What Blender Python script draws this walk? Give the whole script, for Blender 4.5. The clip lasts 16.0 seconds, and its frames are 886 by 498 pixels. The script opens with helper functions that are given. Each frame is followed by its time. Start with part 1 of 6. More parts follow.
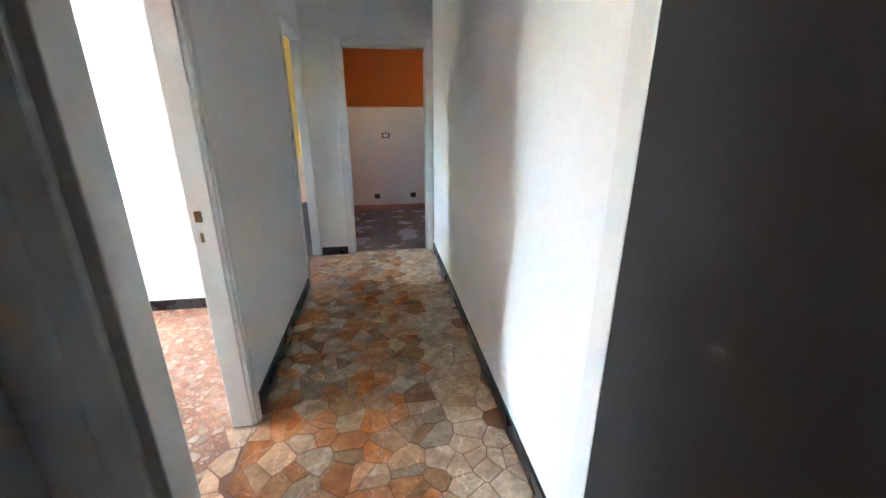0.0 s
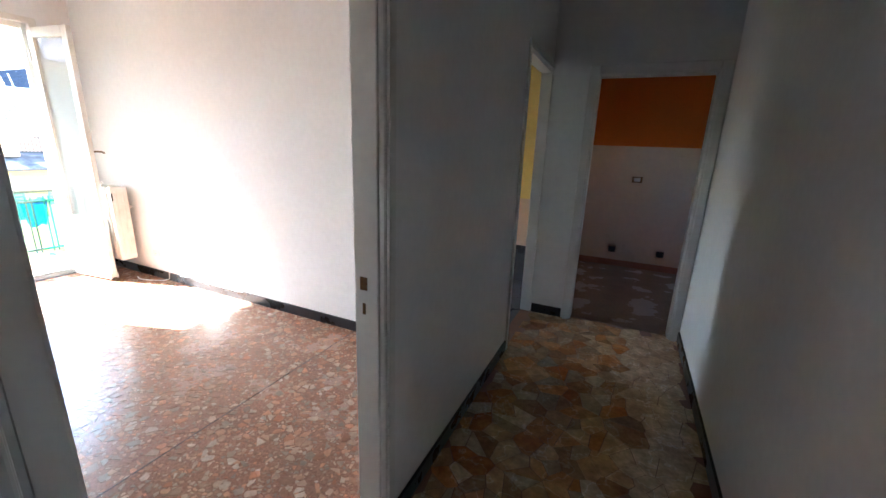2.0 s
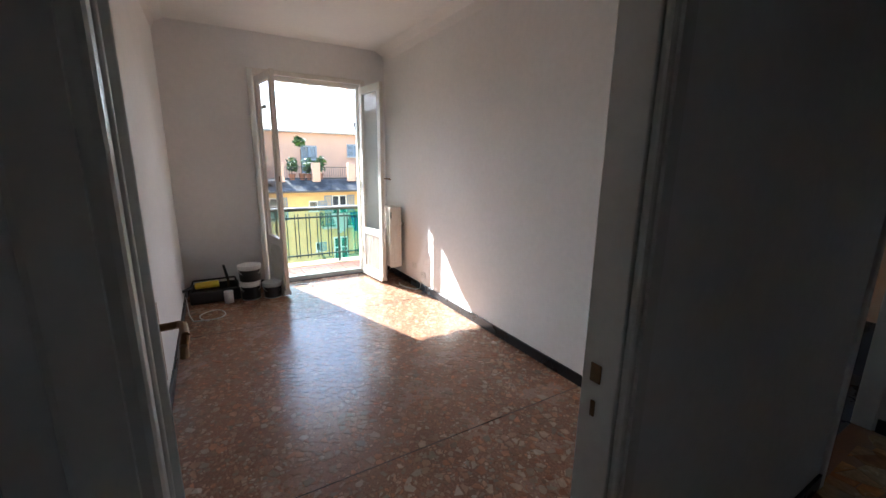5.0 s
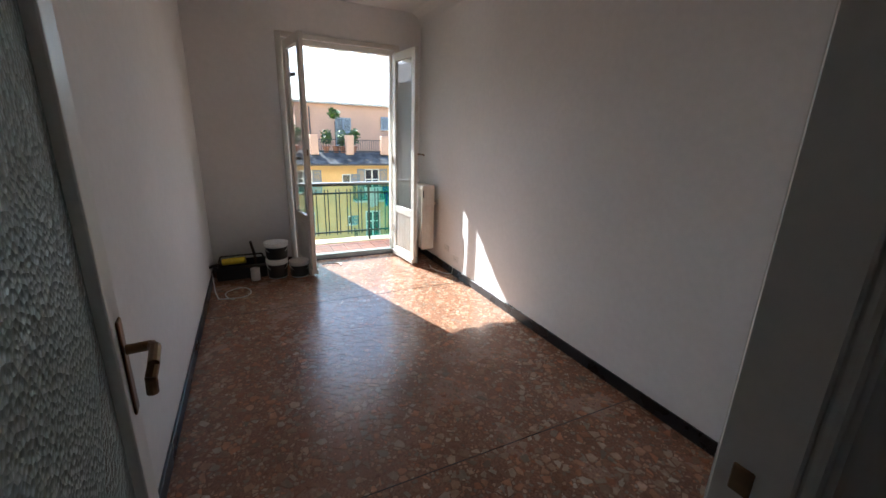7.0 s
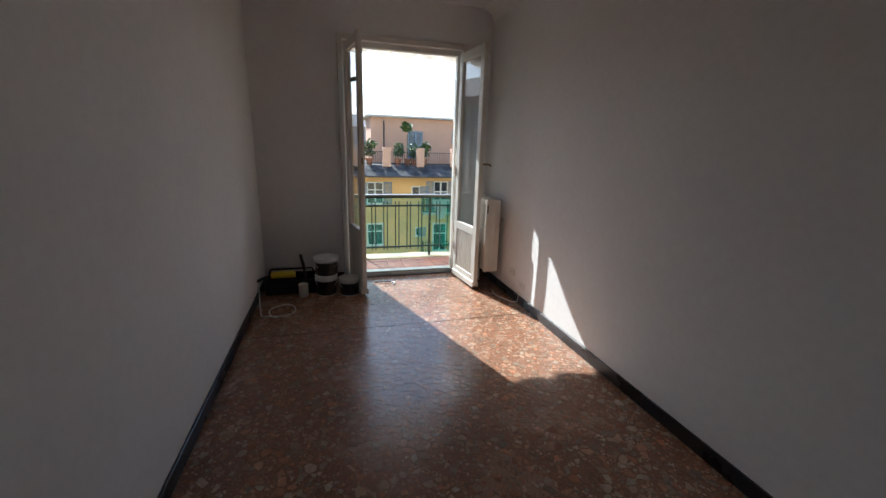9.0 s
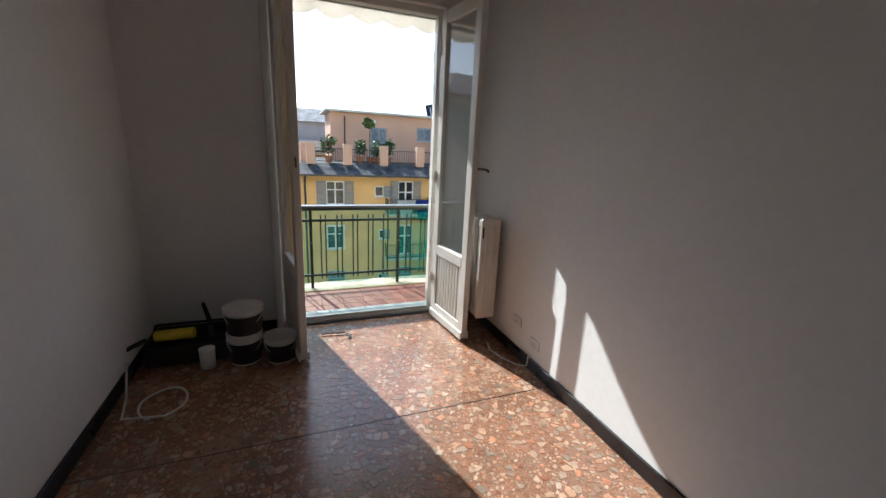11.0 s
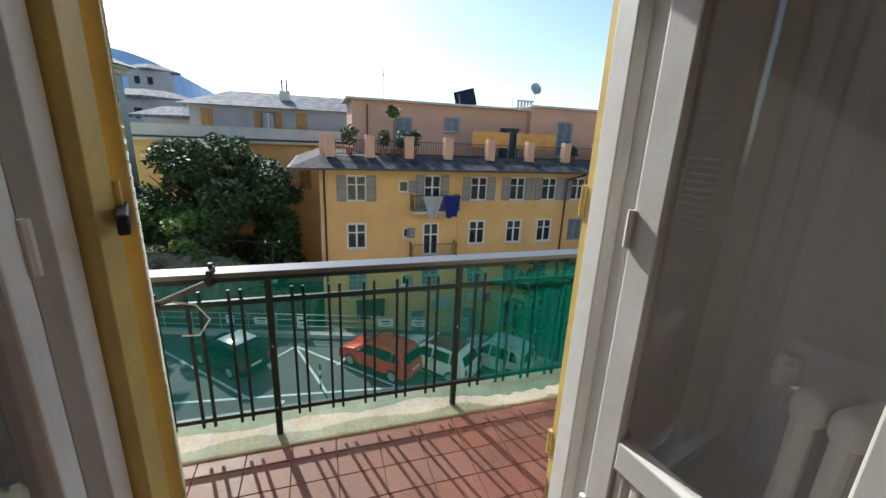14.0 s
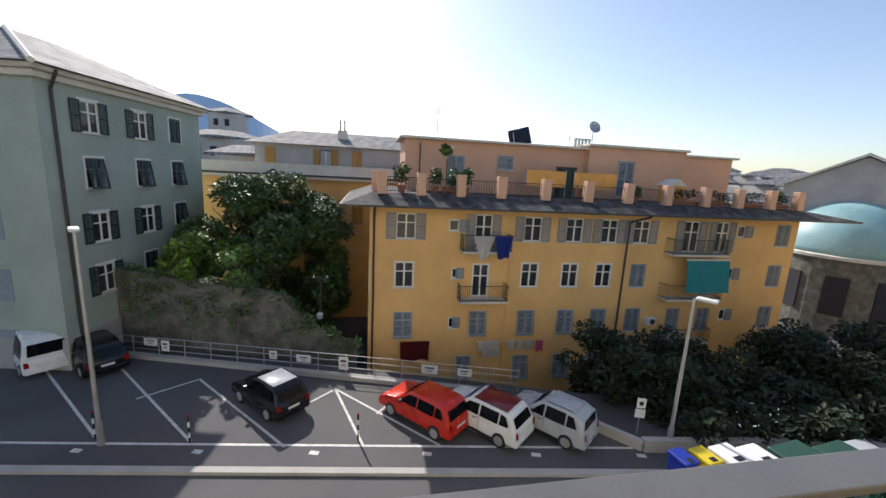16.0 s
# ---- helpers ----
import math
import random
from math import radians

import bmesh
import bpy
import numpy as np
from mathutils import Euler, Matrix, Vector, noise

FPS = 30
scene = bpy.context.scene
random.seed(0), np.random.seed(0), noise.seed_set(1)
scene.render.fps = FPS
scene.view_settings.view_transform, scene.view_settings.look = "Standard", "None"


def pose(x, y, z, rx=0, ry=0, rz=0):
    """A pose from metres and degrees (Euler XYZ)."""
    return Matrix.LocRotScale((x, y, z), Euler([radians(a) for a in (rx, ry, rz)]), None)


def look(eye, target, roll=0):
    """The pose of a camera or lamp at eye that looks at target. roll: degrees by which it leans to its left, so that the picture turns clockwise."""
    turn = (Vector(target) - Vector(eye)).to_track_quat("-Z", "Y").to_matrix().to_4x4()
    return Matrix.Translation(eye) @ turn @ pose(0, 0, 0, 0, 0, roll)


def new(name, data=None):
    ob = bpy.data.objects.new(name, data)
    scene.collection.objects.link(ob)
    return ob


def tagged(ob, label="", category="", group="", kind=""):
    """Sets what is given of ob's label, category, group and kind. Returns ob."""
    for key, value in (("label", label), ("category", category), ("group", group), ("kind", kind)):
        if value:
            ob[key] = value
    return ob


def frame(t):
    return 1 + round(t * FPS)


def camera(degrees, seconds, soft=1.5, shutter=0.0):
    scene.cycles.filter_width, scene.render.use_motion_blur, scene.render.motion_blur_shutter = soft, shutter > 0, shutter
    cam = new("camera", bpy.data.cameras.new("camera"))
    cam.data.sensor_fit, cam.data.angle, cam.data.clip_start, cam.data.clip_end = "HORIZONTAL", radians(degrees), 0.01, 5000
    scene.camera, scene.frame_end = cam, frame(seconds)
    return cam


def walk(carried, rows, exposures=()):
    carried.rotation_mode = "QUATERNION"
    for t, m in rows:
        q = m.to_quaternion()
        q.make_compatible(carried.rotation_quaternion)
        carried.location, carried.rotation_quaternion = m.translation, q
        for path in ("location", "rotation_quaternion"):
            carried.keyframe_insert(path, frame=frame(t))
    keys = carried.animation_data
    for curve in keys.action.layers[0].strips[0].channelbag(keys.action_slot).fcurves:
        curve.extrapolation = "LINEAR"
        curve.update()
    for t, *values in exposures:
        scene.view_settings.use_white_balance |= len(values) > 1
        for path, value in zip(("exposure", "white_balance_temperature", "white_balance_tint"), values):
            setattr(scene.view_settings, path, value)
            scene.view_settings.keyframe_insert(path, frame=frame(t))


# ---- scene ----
cam = camera(97.0, 16.0)
PATH = [
    (0, (0.496, 0.003, 1.438), (0.79, 1.874, 0.794), 0.1),
    (0.5, (0.483, 0.236, 1.434), (0.66, 2.112, 0.763), 2.5),
    (1, (0.444, 0.408, 1.462), (0.472, 2.313, 0.853), 1.2),
    (1.5, (0.458, 0.553, 1.478), (0.103, 2.433, 0.893), -0.2),
    (2, (0.493, 0.681, 1.498), (-0.313, 2.438, 0.983), 2.1),
    (2.5, (0.461, 0.75, 1.49), (-0.574, 2.375, 0.954), 0.7),
    (3, (0.394, 0.793, 1.503), (-0.783, 2.332, 1.007), -0.8),
    (3.5, (0.325, 0.833, 1.507), (-1.053, 2.202, 1.032), -2.6),
    (4, (0.292, 0.931, 1.517), (-1.329, 1.998, 1.036), 0.6),
    (4.5, (0.296, 0.942, 1.508), (-1.375, 1.953, 1.079), 0.6),
    (7, (-0.024, 1.078, 1.51), (-1.751, 1.924, 0.959), 1.7),
    (7.5, (-0.106, 1.073, 1.505), (-1.883, 1.81, 0.96), 0.6),
    (8, (-0.216, 1.148, 1.491), (-2.056, 1.747, 0.986), 1.2),
    (10.5, (-1.325, 1.52, 1.42), (-3.193, 2.036, 0.924), 1.8),
    (11, (-1.728, 1.574, 1.439), (-3.531, 2.282, 0.943), 2.8),
    (11.5, (-2.085, 1.618, 1.417), (-3.896, 2.305, 0.918), 2.8),
    (12, (-2.502, 1.734, 1.419), (-4.342, 2.324, 0.904), 1.4),
    (12.5, (-2.919, 1.786, 1.401), (-4.739, 2.431, 0.88), 1.7),
    (13, (-3.267, 1.864, 1.412), (-5.096, 2.501, 0.916), 0.0),
    (13.5, (-3.654, 1.957, 1.408), (-5.503, 2.49, 0.863), 0.2),
    (14, (-4.032, 1.962, 1.404), (-5.861, 2.561, 0.861), 2.5),
    (14.5, (-4.325, 2.014, 1.396), (-6.153, 2.617, 0.851), 0.3),
    (15, (-4.622, 2.109, 1.407), (-6.513, 2.546, 0.925), 0.6),
    (15.5, (-4.945, 2.088, 1.37), (-6.805, 2.645, 0.890), 5.8),
    (16, (-5.21, 2.021, 1.434), (-7.139, 2.398, 1.056), 3.0),
]
EXPOSURES = [(0, 6.65, 5600, 6), (0.5, 6.1, 5600, 6), (1, 5.45, 5600, 6), (1.5, 5.2, 5600, 6), (2, 4.9, 5600, 6), (2.5, 4.5, 5600, 6), (3, 4.15, 5600, 6), (3.5, 3.85, 5600, 6), (4, 3.65, 5600, 6), (4.7, 3.15, 5650, 6), (7, 2.4, 5700, 6), (8, 1.85, 5700, 6), (10.5, 1.5, 5750, 6), (12, 1.25, 5800, 6), (13.5, 0.9, 5900, 6), (14.5, 0.5, 6100, 11), (15, 0.45, 6400, 13), (16, 0.6, 6500, 14)]
walk(cam, [(t, look(eye, target, roll)) for t, eye, target, roll in PATH], EXPOSURES)

# ---- world and sun ----
SUN_WAY = Vector((0.95 * math.cos(radians(36)), 0.313 * math.cos(radians(36)), -math.sin(radians(36)))).normalized()
world = bpy.data.worlds.new("world")
scene.world = world
world.use_nodes = True
wn = world.node_tree.nodes
sky = wn.new("ShaderNodeTexSky")
sky.sky_type, sky.sun_disc, sky.sun_elevation = "NISHITA", False, radians(36)
sky.sun_rotation = math.atan2(-SUN_WAY.x, -SUN_WAY.y)
sky.air_density, sky.dust_density = 1.0, 1.0
world.node_tree.links.new(sky.outputs[0], wn["Background"].inputs[0])
wn["Background"].inputs[1].default_value = 0.12
sun = new("sun", bpy.data.lights.new("sun", "SUN"))
sun.data.energy, sun.data.angle, sun.data.color = 3.6, radians(0.5), (1.0, 0.95, 0.86)
sun.matrix_world = look(-SUN_WAY * 40, (0, 0, 0))


# ---- materials ----
def mat(name, color, rough=0.6, var=0.12, scale=3.0, fine=60.0, bump=0.1, metal=0.0, random_tint=0.0, island=False, second=None, second_scale=6.0, second_amount=0.5, vein=None, vein_scale=7.0):
    """Procedural surface: base colour varied at two scales, with fine grain. second: a colour mixed in by patches; vein: thin marble veins."""
    m = bpy.data.materials.new(name)
    m.use_nodes = True
    n, l = m.node_tree.nodes, m.node_tree.links
    b = n["Principled BSDF"]
    b.inputs["Roughness"].default_value, b.inputs["Metallic"].default_value = rough, metal
    geo = n.new("ShaderNodeNewGeometry")

    def tex(s, detail):
        t = n.new("ShaderNodeTexNoise")
        t.inputs["Scale"].default_value, t.inputs["Detail"].default_value = s, detail
        l.new(geo.outputs["Position"], t.inputs["Vector"])
        return t

    def mix(kind, fac, a, c):
        x = n.new("ShaderNodeMix")
        x.data_type, x.blend_type = "RGBA", kind
        for sock, v in ((x.inputs[0], fac), (x.inputs[6], a), (x.inputs[7], c)):
            if isinstance(v, (int, float)):
                sock.default_value = v
            elif isinstance(v, tuple):
                sock.default_value = (*v, 1)
            else:
                l.new(v, sock)
        return x.outputs[2]

    def ramp(src, lo, hi, a, c):
        r = n.new("ShaderNodeMapRange")
        r.inputs[1].default_value, r.inputs[2].default_value, r.inputs[3].default_value, r.inputs[4].default_value = lo, hi, a, c
        l.new(src, r.inputs[0])
        return r.outputs[0]

    big, small = tex(scale, 4), tex(fine, 3)
    col = color
    if second:
        col = mix("MIX", ramp(tex(second_scale, 5).outputs[0], 0.5 - 0.12, 0.5 + 0.12, 0, second_amount), color, second)
    if vein:
        off = n.new("ShaderNodeMath")
        off.operation = "SUBTRACT"
        off.inputs[1].default_value = 0.5
        l.new(tex(vein_scale, 4).outputs[0], off.inputs[0])
        mag = n.new("ShaderNodeMath")
        mag.operation = "ABSOLUTE"
        l.new(off.outputs[0], mag.inputs[0])
        col = mix("MIX", ramp(mag.outputs[0], 0.0, 0.012, 0.6, 0.0), col, vein)
    v = ramp(big.outputs[0], 0.3, 0.7, 1 - var, 1 + var)
    col = mix("MULTIPLY", 1.0, col, v)
    v2 = ramp(small.outputs[0], 0.3, 0.7, 1 - var * 0.6, 1 + var * 0.6)
    col = mix("MULTIPLY", 1.0, col, v2)
    if random_tint:
        if island:
            rnd = geo.outputs["Random Per Island"]
        else:
            rnd = n.new("ShaderNodeObjectInfo").outputs["Random"]
        hs = n.new("ShaderNodeHueSaturation")
        l.new(ramp(rnd, 0, 1, 1 - random_tint, 1 + random_tint), hs.inputs["Value"])
        wh = n.new("ShaderNodeTexWhiteNoise")
        wh.noise_dimensions = "1D"
        l.new(rnd, wh.inputs["W"])
        l.new(ramp(wh.outputs[0], 0, 1, 0.5 - 0.035 * random_tint, 0.5 + 0.05 * random_tint), hs.inputs["Hue"])
        l.new(ramp(wh.outputs[0], 0, 1, 1 + 0.7 * random_tint, 1 - 0.75 * random_tint), hs.inputs["Saturation"])
        l.new(col, hs.inputs["Color"])
        col = hs.outputs[0]
    l.new(col, b.inputs["Base Color"])
    l.new(ramp(big.outputs[0], 0.3, 0.7, max(0.02, rough - 0.07), min(1, rough + 0.07)), b.inputs["Roughness"])
    if bump:
        bp = n.new("ShaderNodeBump")
        bp.inputs["Strength"].default_value, bp.inputs["Distance"].default_value = bump, 0.01
        l.new(small.outputs[0], bp.inputs["Height"])
        l.new(bp.outputs[0], b.inputs["Normal"])
    return m


def glass(name, tint=(1, 1, 1), rough=0.0, dust=0.06, clear=0.92):
    """A thin pane: light passes straight through, with a mirror's sheen on top and a film of dust (dust)."""
    m = bpy.data.materials.new(name)
    m.use_nodes = True
    n, l = m.node_tree.nodes, m.node_tree.links
    n.remove(n["Principled BSDF"])
    gl, tr, mx, lw = n.new("ShaderNodeBsdfGlossy"), n.new("ShaderNodeBsdfTransparent"), n.new("ShaderNodeMixShader"), n.new("ShaderNodeLayerWeight")
    pw, sc_, df, dm = n.new("ShaderNodeMath"), n.new("ShaderNodeMapRange"), n.new("ShaderNodeBsdfDiffuse"), n.new("ShaderNodeMixShader")
    gl.inputs["Roughness"].default_value = rough
    tr.inputs["Color"].default_value = (*[c * clear for c in tint], 1)
    df.inputs["Color"].default_value = (0.6, 0.58, 0.55, 1)
    pw.operation = "POWER"
    pw.inputs[1].default_value = 4.0
    sc_.inputs[3].default_value, sc_.inputs[4].default_value = 0.05, 0.6
    l.new(lw.outputs["Facing"], pw.inputs[0])
    l.new(pw.outputs[0], sc_.inputs[0])
    dm.inputs[0].default_value = dust
    l.new(tr.outputs[0], dm.inputs[1])
    l.new(df.outputs[0], dm.inputs[2])
    l.new(sc_.outputs[0], mx.inputs[0])
    l.new(dm.outputs[0], mx.inputs[1])
    l.new(gl.outputs[0], mx.inputs[2])
    l.new(mx.outputs[0], n["Material Output"].inputs[0])
    return m


def frosted(name):
    """Pebbled obscure door glass."""
    m = bpy.data.materials.new(name)
    m.use_nodes = True
    n, l = m.node_tree.nodes, m.node_tree.links
    b = n["Principled BSDF"]
    b.inputs["Base Color"].default_value = (0.50, 0.62, 0.60, 1)
    b.inputs["Roughness"].default_value, b.inputs["Transmission Weight"].default_value = 0.18, 0.35
    vo, bp, tc = n.new("ShaderNodeTexVoronoi"), n.new("ShaderNodeBump"), n.new("ShaderNodeNewGeometry")
    vo.inputs["Scale"].default_value = 85
    l.new(tc.outputs["Position"], vo.inputs["Vector"])
    bp.inputs["Strength"].default_value, bp.inputs["Distance"].default_value = 0.85, 0.01
    l.new(vo.outputs["Distance"], bp.inputs["Height"])
    l.new(bp.outputs[0], b.inputs["Normal"])
    return m


def netting():
    """Green shade cloth: woven, half of it holes, light shining through."""
    m = bpy.data.materials.new("shade_cloth")
    m.use_nodes = True
    n, l = m.node_tree.nodes, m.node_tree.links
    n.remove(n["Principled BSDF"])
    df, tl, tr = n.new("ShaderNodeBsdfDiffuse"), n.new("ShaderNodeBsdfTranslucent"), n.new("ShaderNodeBsdfTransparent")
    m1, m2, nz, geo, mr = n.new("ShaderNodeMixShader"), n.new("ShaderNodeMixShader"), n.new("ShaderNodeTexNoise"), n.new("ShaderNodeNewGeometry"), n.new("ShaderNodeMapRange")
    df.inputs["Color"].default_value = (0.006, 0.10, 0.065, 1)
    tl.inputs["Color"].default_value = (0.007, 0.13, 0.085, 1)
    tr.inputs["Color"].default_value = (0.80, 0.93, 0.87, 1)
    nz.inputs["Scale"].default_value = 5
    l.new(geo.outputs["Position"], nz.inputs["Vector"])
    mr.inputs[3].default_value, mr.inputs[4].default_value = 0.58, 0.84
    l.new(nz.outputs[0], mr.inputs[0])
    xyz, gather, thin = n.new("ShaderNodeSeparateXYZ"), n.new("ShaderNodeMapRange"), n.new("ShaderNodeMath")
    l.new(geo.outputs["Position"], xyz.inputs[0])
    gather.inputs[1].default_value, gather.inputs[2].default_value = 2.3, 3.3
    gather.inputs[3].default_value, gather.inputs[4].default_value = 1.0, 0.45
    l.new(xyz.outputs[1], gather.inputs[0])
    thin.operation = "MULTIPLY"
    l.new(mr.outputs[0], thin.inputs[0])
    l.new(gather.outputs[0], thin.inputs[1])
    m1.inputs[0].default_value = 0.5
    l.new(df.outputs[0], m1.inputs[1])
    l.new(tl.outputs[0], m1.inputs[2])
    l.new(thin.outputs[0], m2.inputs[0])
    l.new(m1.outputs[0], m2.inputs[1])
    l.new(tr.outputs[0], m2.inputs[2])
    l.new(m2.outputs[0], n["Material Output"].inputs[0])
    return m


WHITE = mat("white_wall_paint", (0.83, 0.82, 0.81), 0.75, 0.035, 1.2, 25, 0.06)
CEIL = mat("ceiling_paint", (0.80, 0.79, 0.77), 0.8, 0.03, 1.0, 30, 0.05)
TRIM = mat("white_gloss_trim", (0.76, 0.75, 0.72), 0.35, 0.04, 4, 40, 0.03)
TRIMW = mat("worn_white_window_paint", (0.76, 0.74, 0.69), 0.4, 0.05, 5, 90, 0.035, second=(0.64, 0.55, 0.46), second_scale=9, second_amount=0.25)
BLACKBASE = mat("black_baseboard_stone", (0.012, 0.012, 0.015), 0.3, 0.3, 6, 60, 0.05)
GROUT = mat("red_cement_grout", (0.20, 0.08, 0.04), 0.35, 0.2, 5, 80, 0.05)
STONE = mat("palladiana_marble", (0.38, 0.195, 0.10), 0.2, 0.26, 14, 45, 0.03, random_tint=0.36, second=(0.50, 0.31, 0.17), second_scale=5, second_amount=0.75, vein=(0.62, 0.48, 0.36), vein_scale=5.0)
CHIPBED = mat("terrazzo_bed", (0.235, 0.115, 0.07), 0.24, 0.2, 3, 90, 0.03, second=(0.31, 0.175, 0.115), second_scale=90, second_amount=0.7)
CHIP = mat("terrazzo_chip", (0.37, 0.225, 0.15), 0.22, 0.2, 12, 60, 0.02, random_tint=0.42, island=True)
ORANGE = mat("orange_wall_paint", (0.72, 0.20, 0.012), 0.7, 0.05, 2, 30, 0.05)
KTILE = mat("pale_kitchen_tile", (0.70, 0.56, 0.44), 0.3, 0.05, 2, 20, 0.03)
KFLOOR = mat("kitchen_floor_tile", (0.33, 0.24, 0.18), 0.25, 0.15, 3, 40, 0.04)
YELLOWP = mat("yellow_bathroom_paint", (0.80, 0.66, 0.22), 0.6, 0.05, 2, 30, 0.05)
DARKTILE = mat("dark_bathroom_tile", (0.05, 0.06, 0.08), 0.3, 0.2, 5, 40, 0.04)
BROWNDOOR = mat("dark_brown_door_wood", (0.010, 0.008, 0.007), 0.75, 0.25, 3, 50, 0.1)
BRONZE = mat("bronze_handle", (0.20, 0.12, 0.06), 0.35, 0.15, 10, 80, 0.05, metal=0.9)
CHROME = mat("chrome", (0.75, 0.75, 0.74), 0.2, 0.05, 10, 80, 0.0, metal=1.0)
PLASTICW = mat("white_plastic", (0.75, 0.75, 0.73), 0.4, 0.06, 6, 50, 0.03)
PLASTICB = mat("black_plastic", (0.015, 0.015, 0.016), 0.45, 0.2, 6, 50, 0.05)
YELPLASTIC = mat("yellow_plastic", (0.70, 0.52, 0.03), 0.4, 0.1, 8, 50, 0.05)
PINKLABEL = mat("purple_label", (0.30, 0.05, 0.12), 0.5, 0.15, 12, 50, 0.02)
MARBLE = mat("grey_marble_sill", (0.50, 0.50, 0.49), 0.35, 0.1, 6, 60, 0.05, second=(0.36, 0.36, 0.37), second_scale=8)
REDTILE = mat("red_clay_tile", (0.33, 0.12, 0.085), 0.55, 0.12, 4, 60, 0.1, random_tint=0.05)
TILEJOINT = mat("tile_joint_mortar", (0.26, 0.17, 0.14), 0.8, 0.15, 5, 60, 0.1)
KERBSTONE = mat("weathered_balcony_edge", (0.42, 0.37, 0.28), 0.75, 0.2, 5, 50, 0.2, second=(0.36, 0.28, 0.14), second_scale=7, second_amount=0.6)
RAILTOP = mat("galvanised_handrail", (0.11, 0.112, 0.115), 0.36, 0.1, 4, 60, 0.06)
DARKIRON = mat("dark_green_iron", (0.012, 0.022, 0.02), 0.5, 0.25, 6, 60, 0.12)
SHUTYEL = mat("ochre_shutter_paint", (0.66, 0.47, 0.12), 0.5, 0.1, 4, 80, 0.04, second=(0.50, 0.38, 0.16), second_scale=10)
SHUTCREAM = mat("cream_shutter_slat", (0.54, 0.49, 0.38), 0.5, 0.1, 6, 50, 0.1)
AWNCLOTH = mat("white_awning_cloth", (0.72, 0.68, 0.62), 0.8, 0.08, 5, 80, 0.1)
EXTWALL = mat("cream_render", (0.62, 0.55, 0.38), 0.85, 0.1, 2, 40, 0.2)
PANE = glass("window_pane")
DARKPANE = glass("far_window_pane", (0.5, 0.55, 0.6), 0.02, clear=0.5)
FROST = frosted("pebbled_glass")
NET = netting()
YWALL = mat("ochre_yellow_render", (0.80, 0.50, 0.20), 0.85, 0.08, 0.6, 12, 0.2, second=(0.74, 0.44, 0.165), second_scale=0.4, second_amount=0.6)
PINKWALL = mat("salmon_render", (0.66, 0.40, 0.27), 0.85, 0.07, 0.5, 10, 0.2)
GREENWALL = mat("grey_green_render", (0.37, 0.43, 0.37), 0.85, 0.08, 0.4, 10, 0.2, second=(0.30, 0.35, 0.30), second_scale=0.5)
GREYWALL = mat("grey_render", (0.42, 0.41, 0.40), 0.85, 0.15, 0.5, 8, 0.25)
BEIGEWALL = mat("beige_render", (0.58, 0.46, 0.26), 0.85, 0.08, 0.5, 10, 0.2)
CREAMTRIM = mat("cream_cornice", (0.64, 0.60, 0.52), 0.8, 0.08, 1, 12, 0.15)
WHITETRIM = mat("white_window_surround", (0.76, 0.75, 0.71), 0.7, 0.06, 2, 20, 0.1)
SLATE = mat("slate_roof", (0.11, 0.11, 0.115), 0.85, 0.25, 1.2, 14, 0.4, second=(0.26, 0.26, 0.26), second_scale=1.3, second_amount=0.8)
EAVESLATE = mat("dark_eaves_slate", (0.05, 0.05, 0.053), 0.8, 0.3, 1.4, 16, 0.4, second=(0.15, 0.15, 0.15), second_scale=1.8, second_amount=0.7)
EAVESLATE.node_tree.nodes["Principled BSDF"].inputs["Specular IOR Level"].default_value = 0.12
LEAD = mat("dark_gutter", (0.05, 0.045, 0.045), 0.5, 0.2, 2, 20, 0.1)
SHUTGREY = mat("grey_blue_shutter", (0.25, 0.29, 0.33), 0.6, 0.1, 3, 30, 0.15, random_tint=0.1)
SHUTDARK = mat("dark_green_shutter", (0.018, 0.04, 0.042), 0.55, 0.15, 3, 30, 0.15, random_tint=0.15)
SHUTORANGE = mat("orange_shutter", (0.55, 0.27, 0.05), 0.6, 0.1, 3, 30, 0.1)
# near-black sheets stand in for the darkness of unlit rooms behind windows
VOID = mat("room_darkness_colour", (0.03, 0.03, 0.035), 0.9, 0.2, 1, 5, 0)
CURTAIN = mat("white_curtain", (0.70, 0.69, 0.66), 0.8, 0.08, 4, 20, 0.1)
ASPHALT = mat("asphalt", (0.082, 0.082, 0.087), 0.85, 0.14, 0.4, 25, 0.3, second=(0.11, 0.11, 0.11), second_scale=0.25, second_amount=0.6)
PAVE = mat("pavement_stone", (0.27, 0.26, 0.25), 0.8, 0.12, 1, 18, 0.2)
LINE = mat("white_road_paint", (0.66, 0.65, 0.62), 0.7, 0.12, 3, 30, 0.1, second=(0.40, 0.40, 0.39), second_scale=5, second_amount=0.5)
RUBBLE = mat("rubble_masonry", (0.17, 0.16, 0.14), 0.9, 0.3, 1.5, 9, 0.9, second=(0.085, 0.09, 0.065), second_scale=2, second_amount=0.7)
CONCRETE = mat("concrete", (0.40, 0.39, 0.37), 0.85, 0.12, 1, 15, 0.2)
GALV = mat("galvanised_steel", (0.45, 0.45, 0.45), 0.45, 0.1, 3, 20, 0.05, metal=0.6)
LEAF = mat("broadleaf", (0.085, 0.14, 0.04), 0.55, 0.2, 1.5, 10, 0.1, random_tint=0.45, island=True)
LEAFLIGHT = mat("light_leaf", (0.16, 0.26, 0.045), 0.55, 0.2, 1.5, 10, 0.1, random_tint=0.35, island=True)
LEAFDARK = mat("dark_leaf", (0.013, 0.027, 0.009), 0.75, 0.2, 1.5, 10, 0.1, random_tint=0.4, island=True)
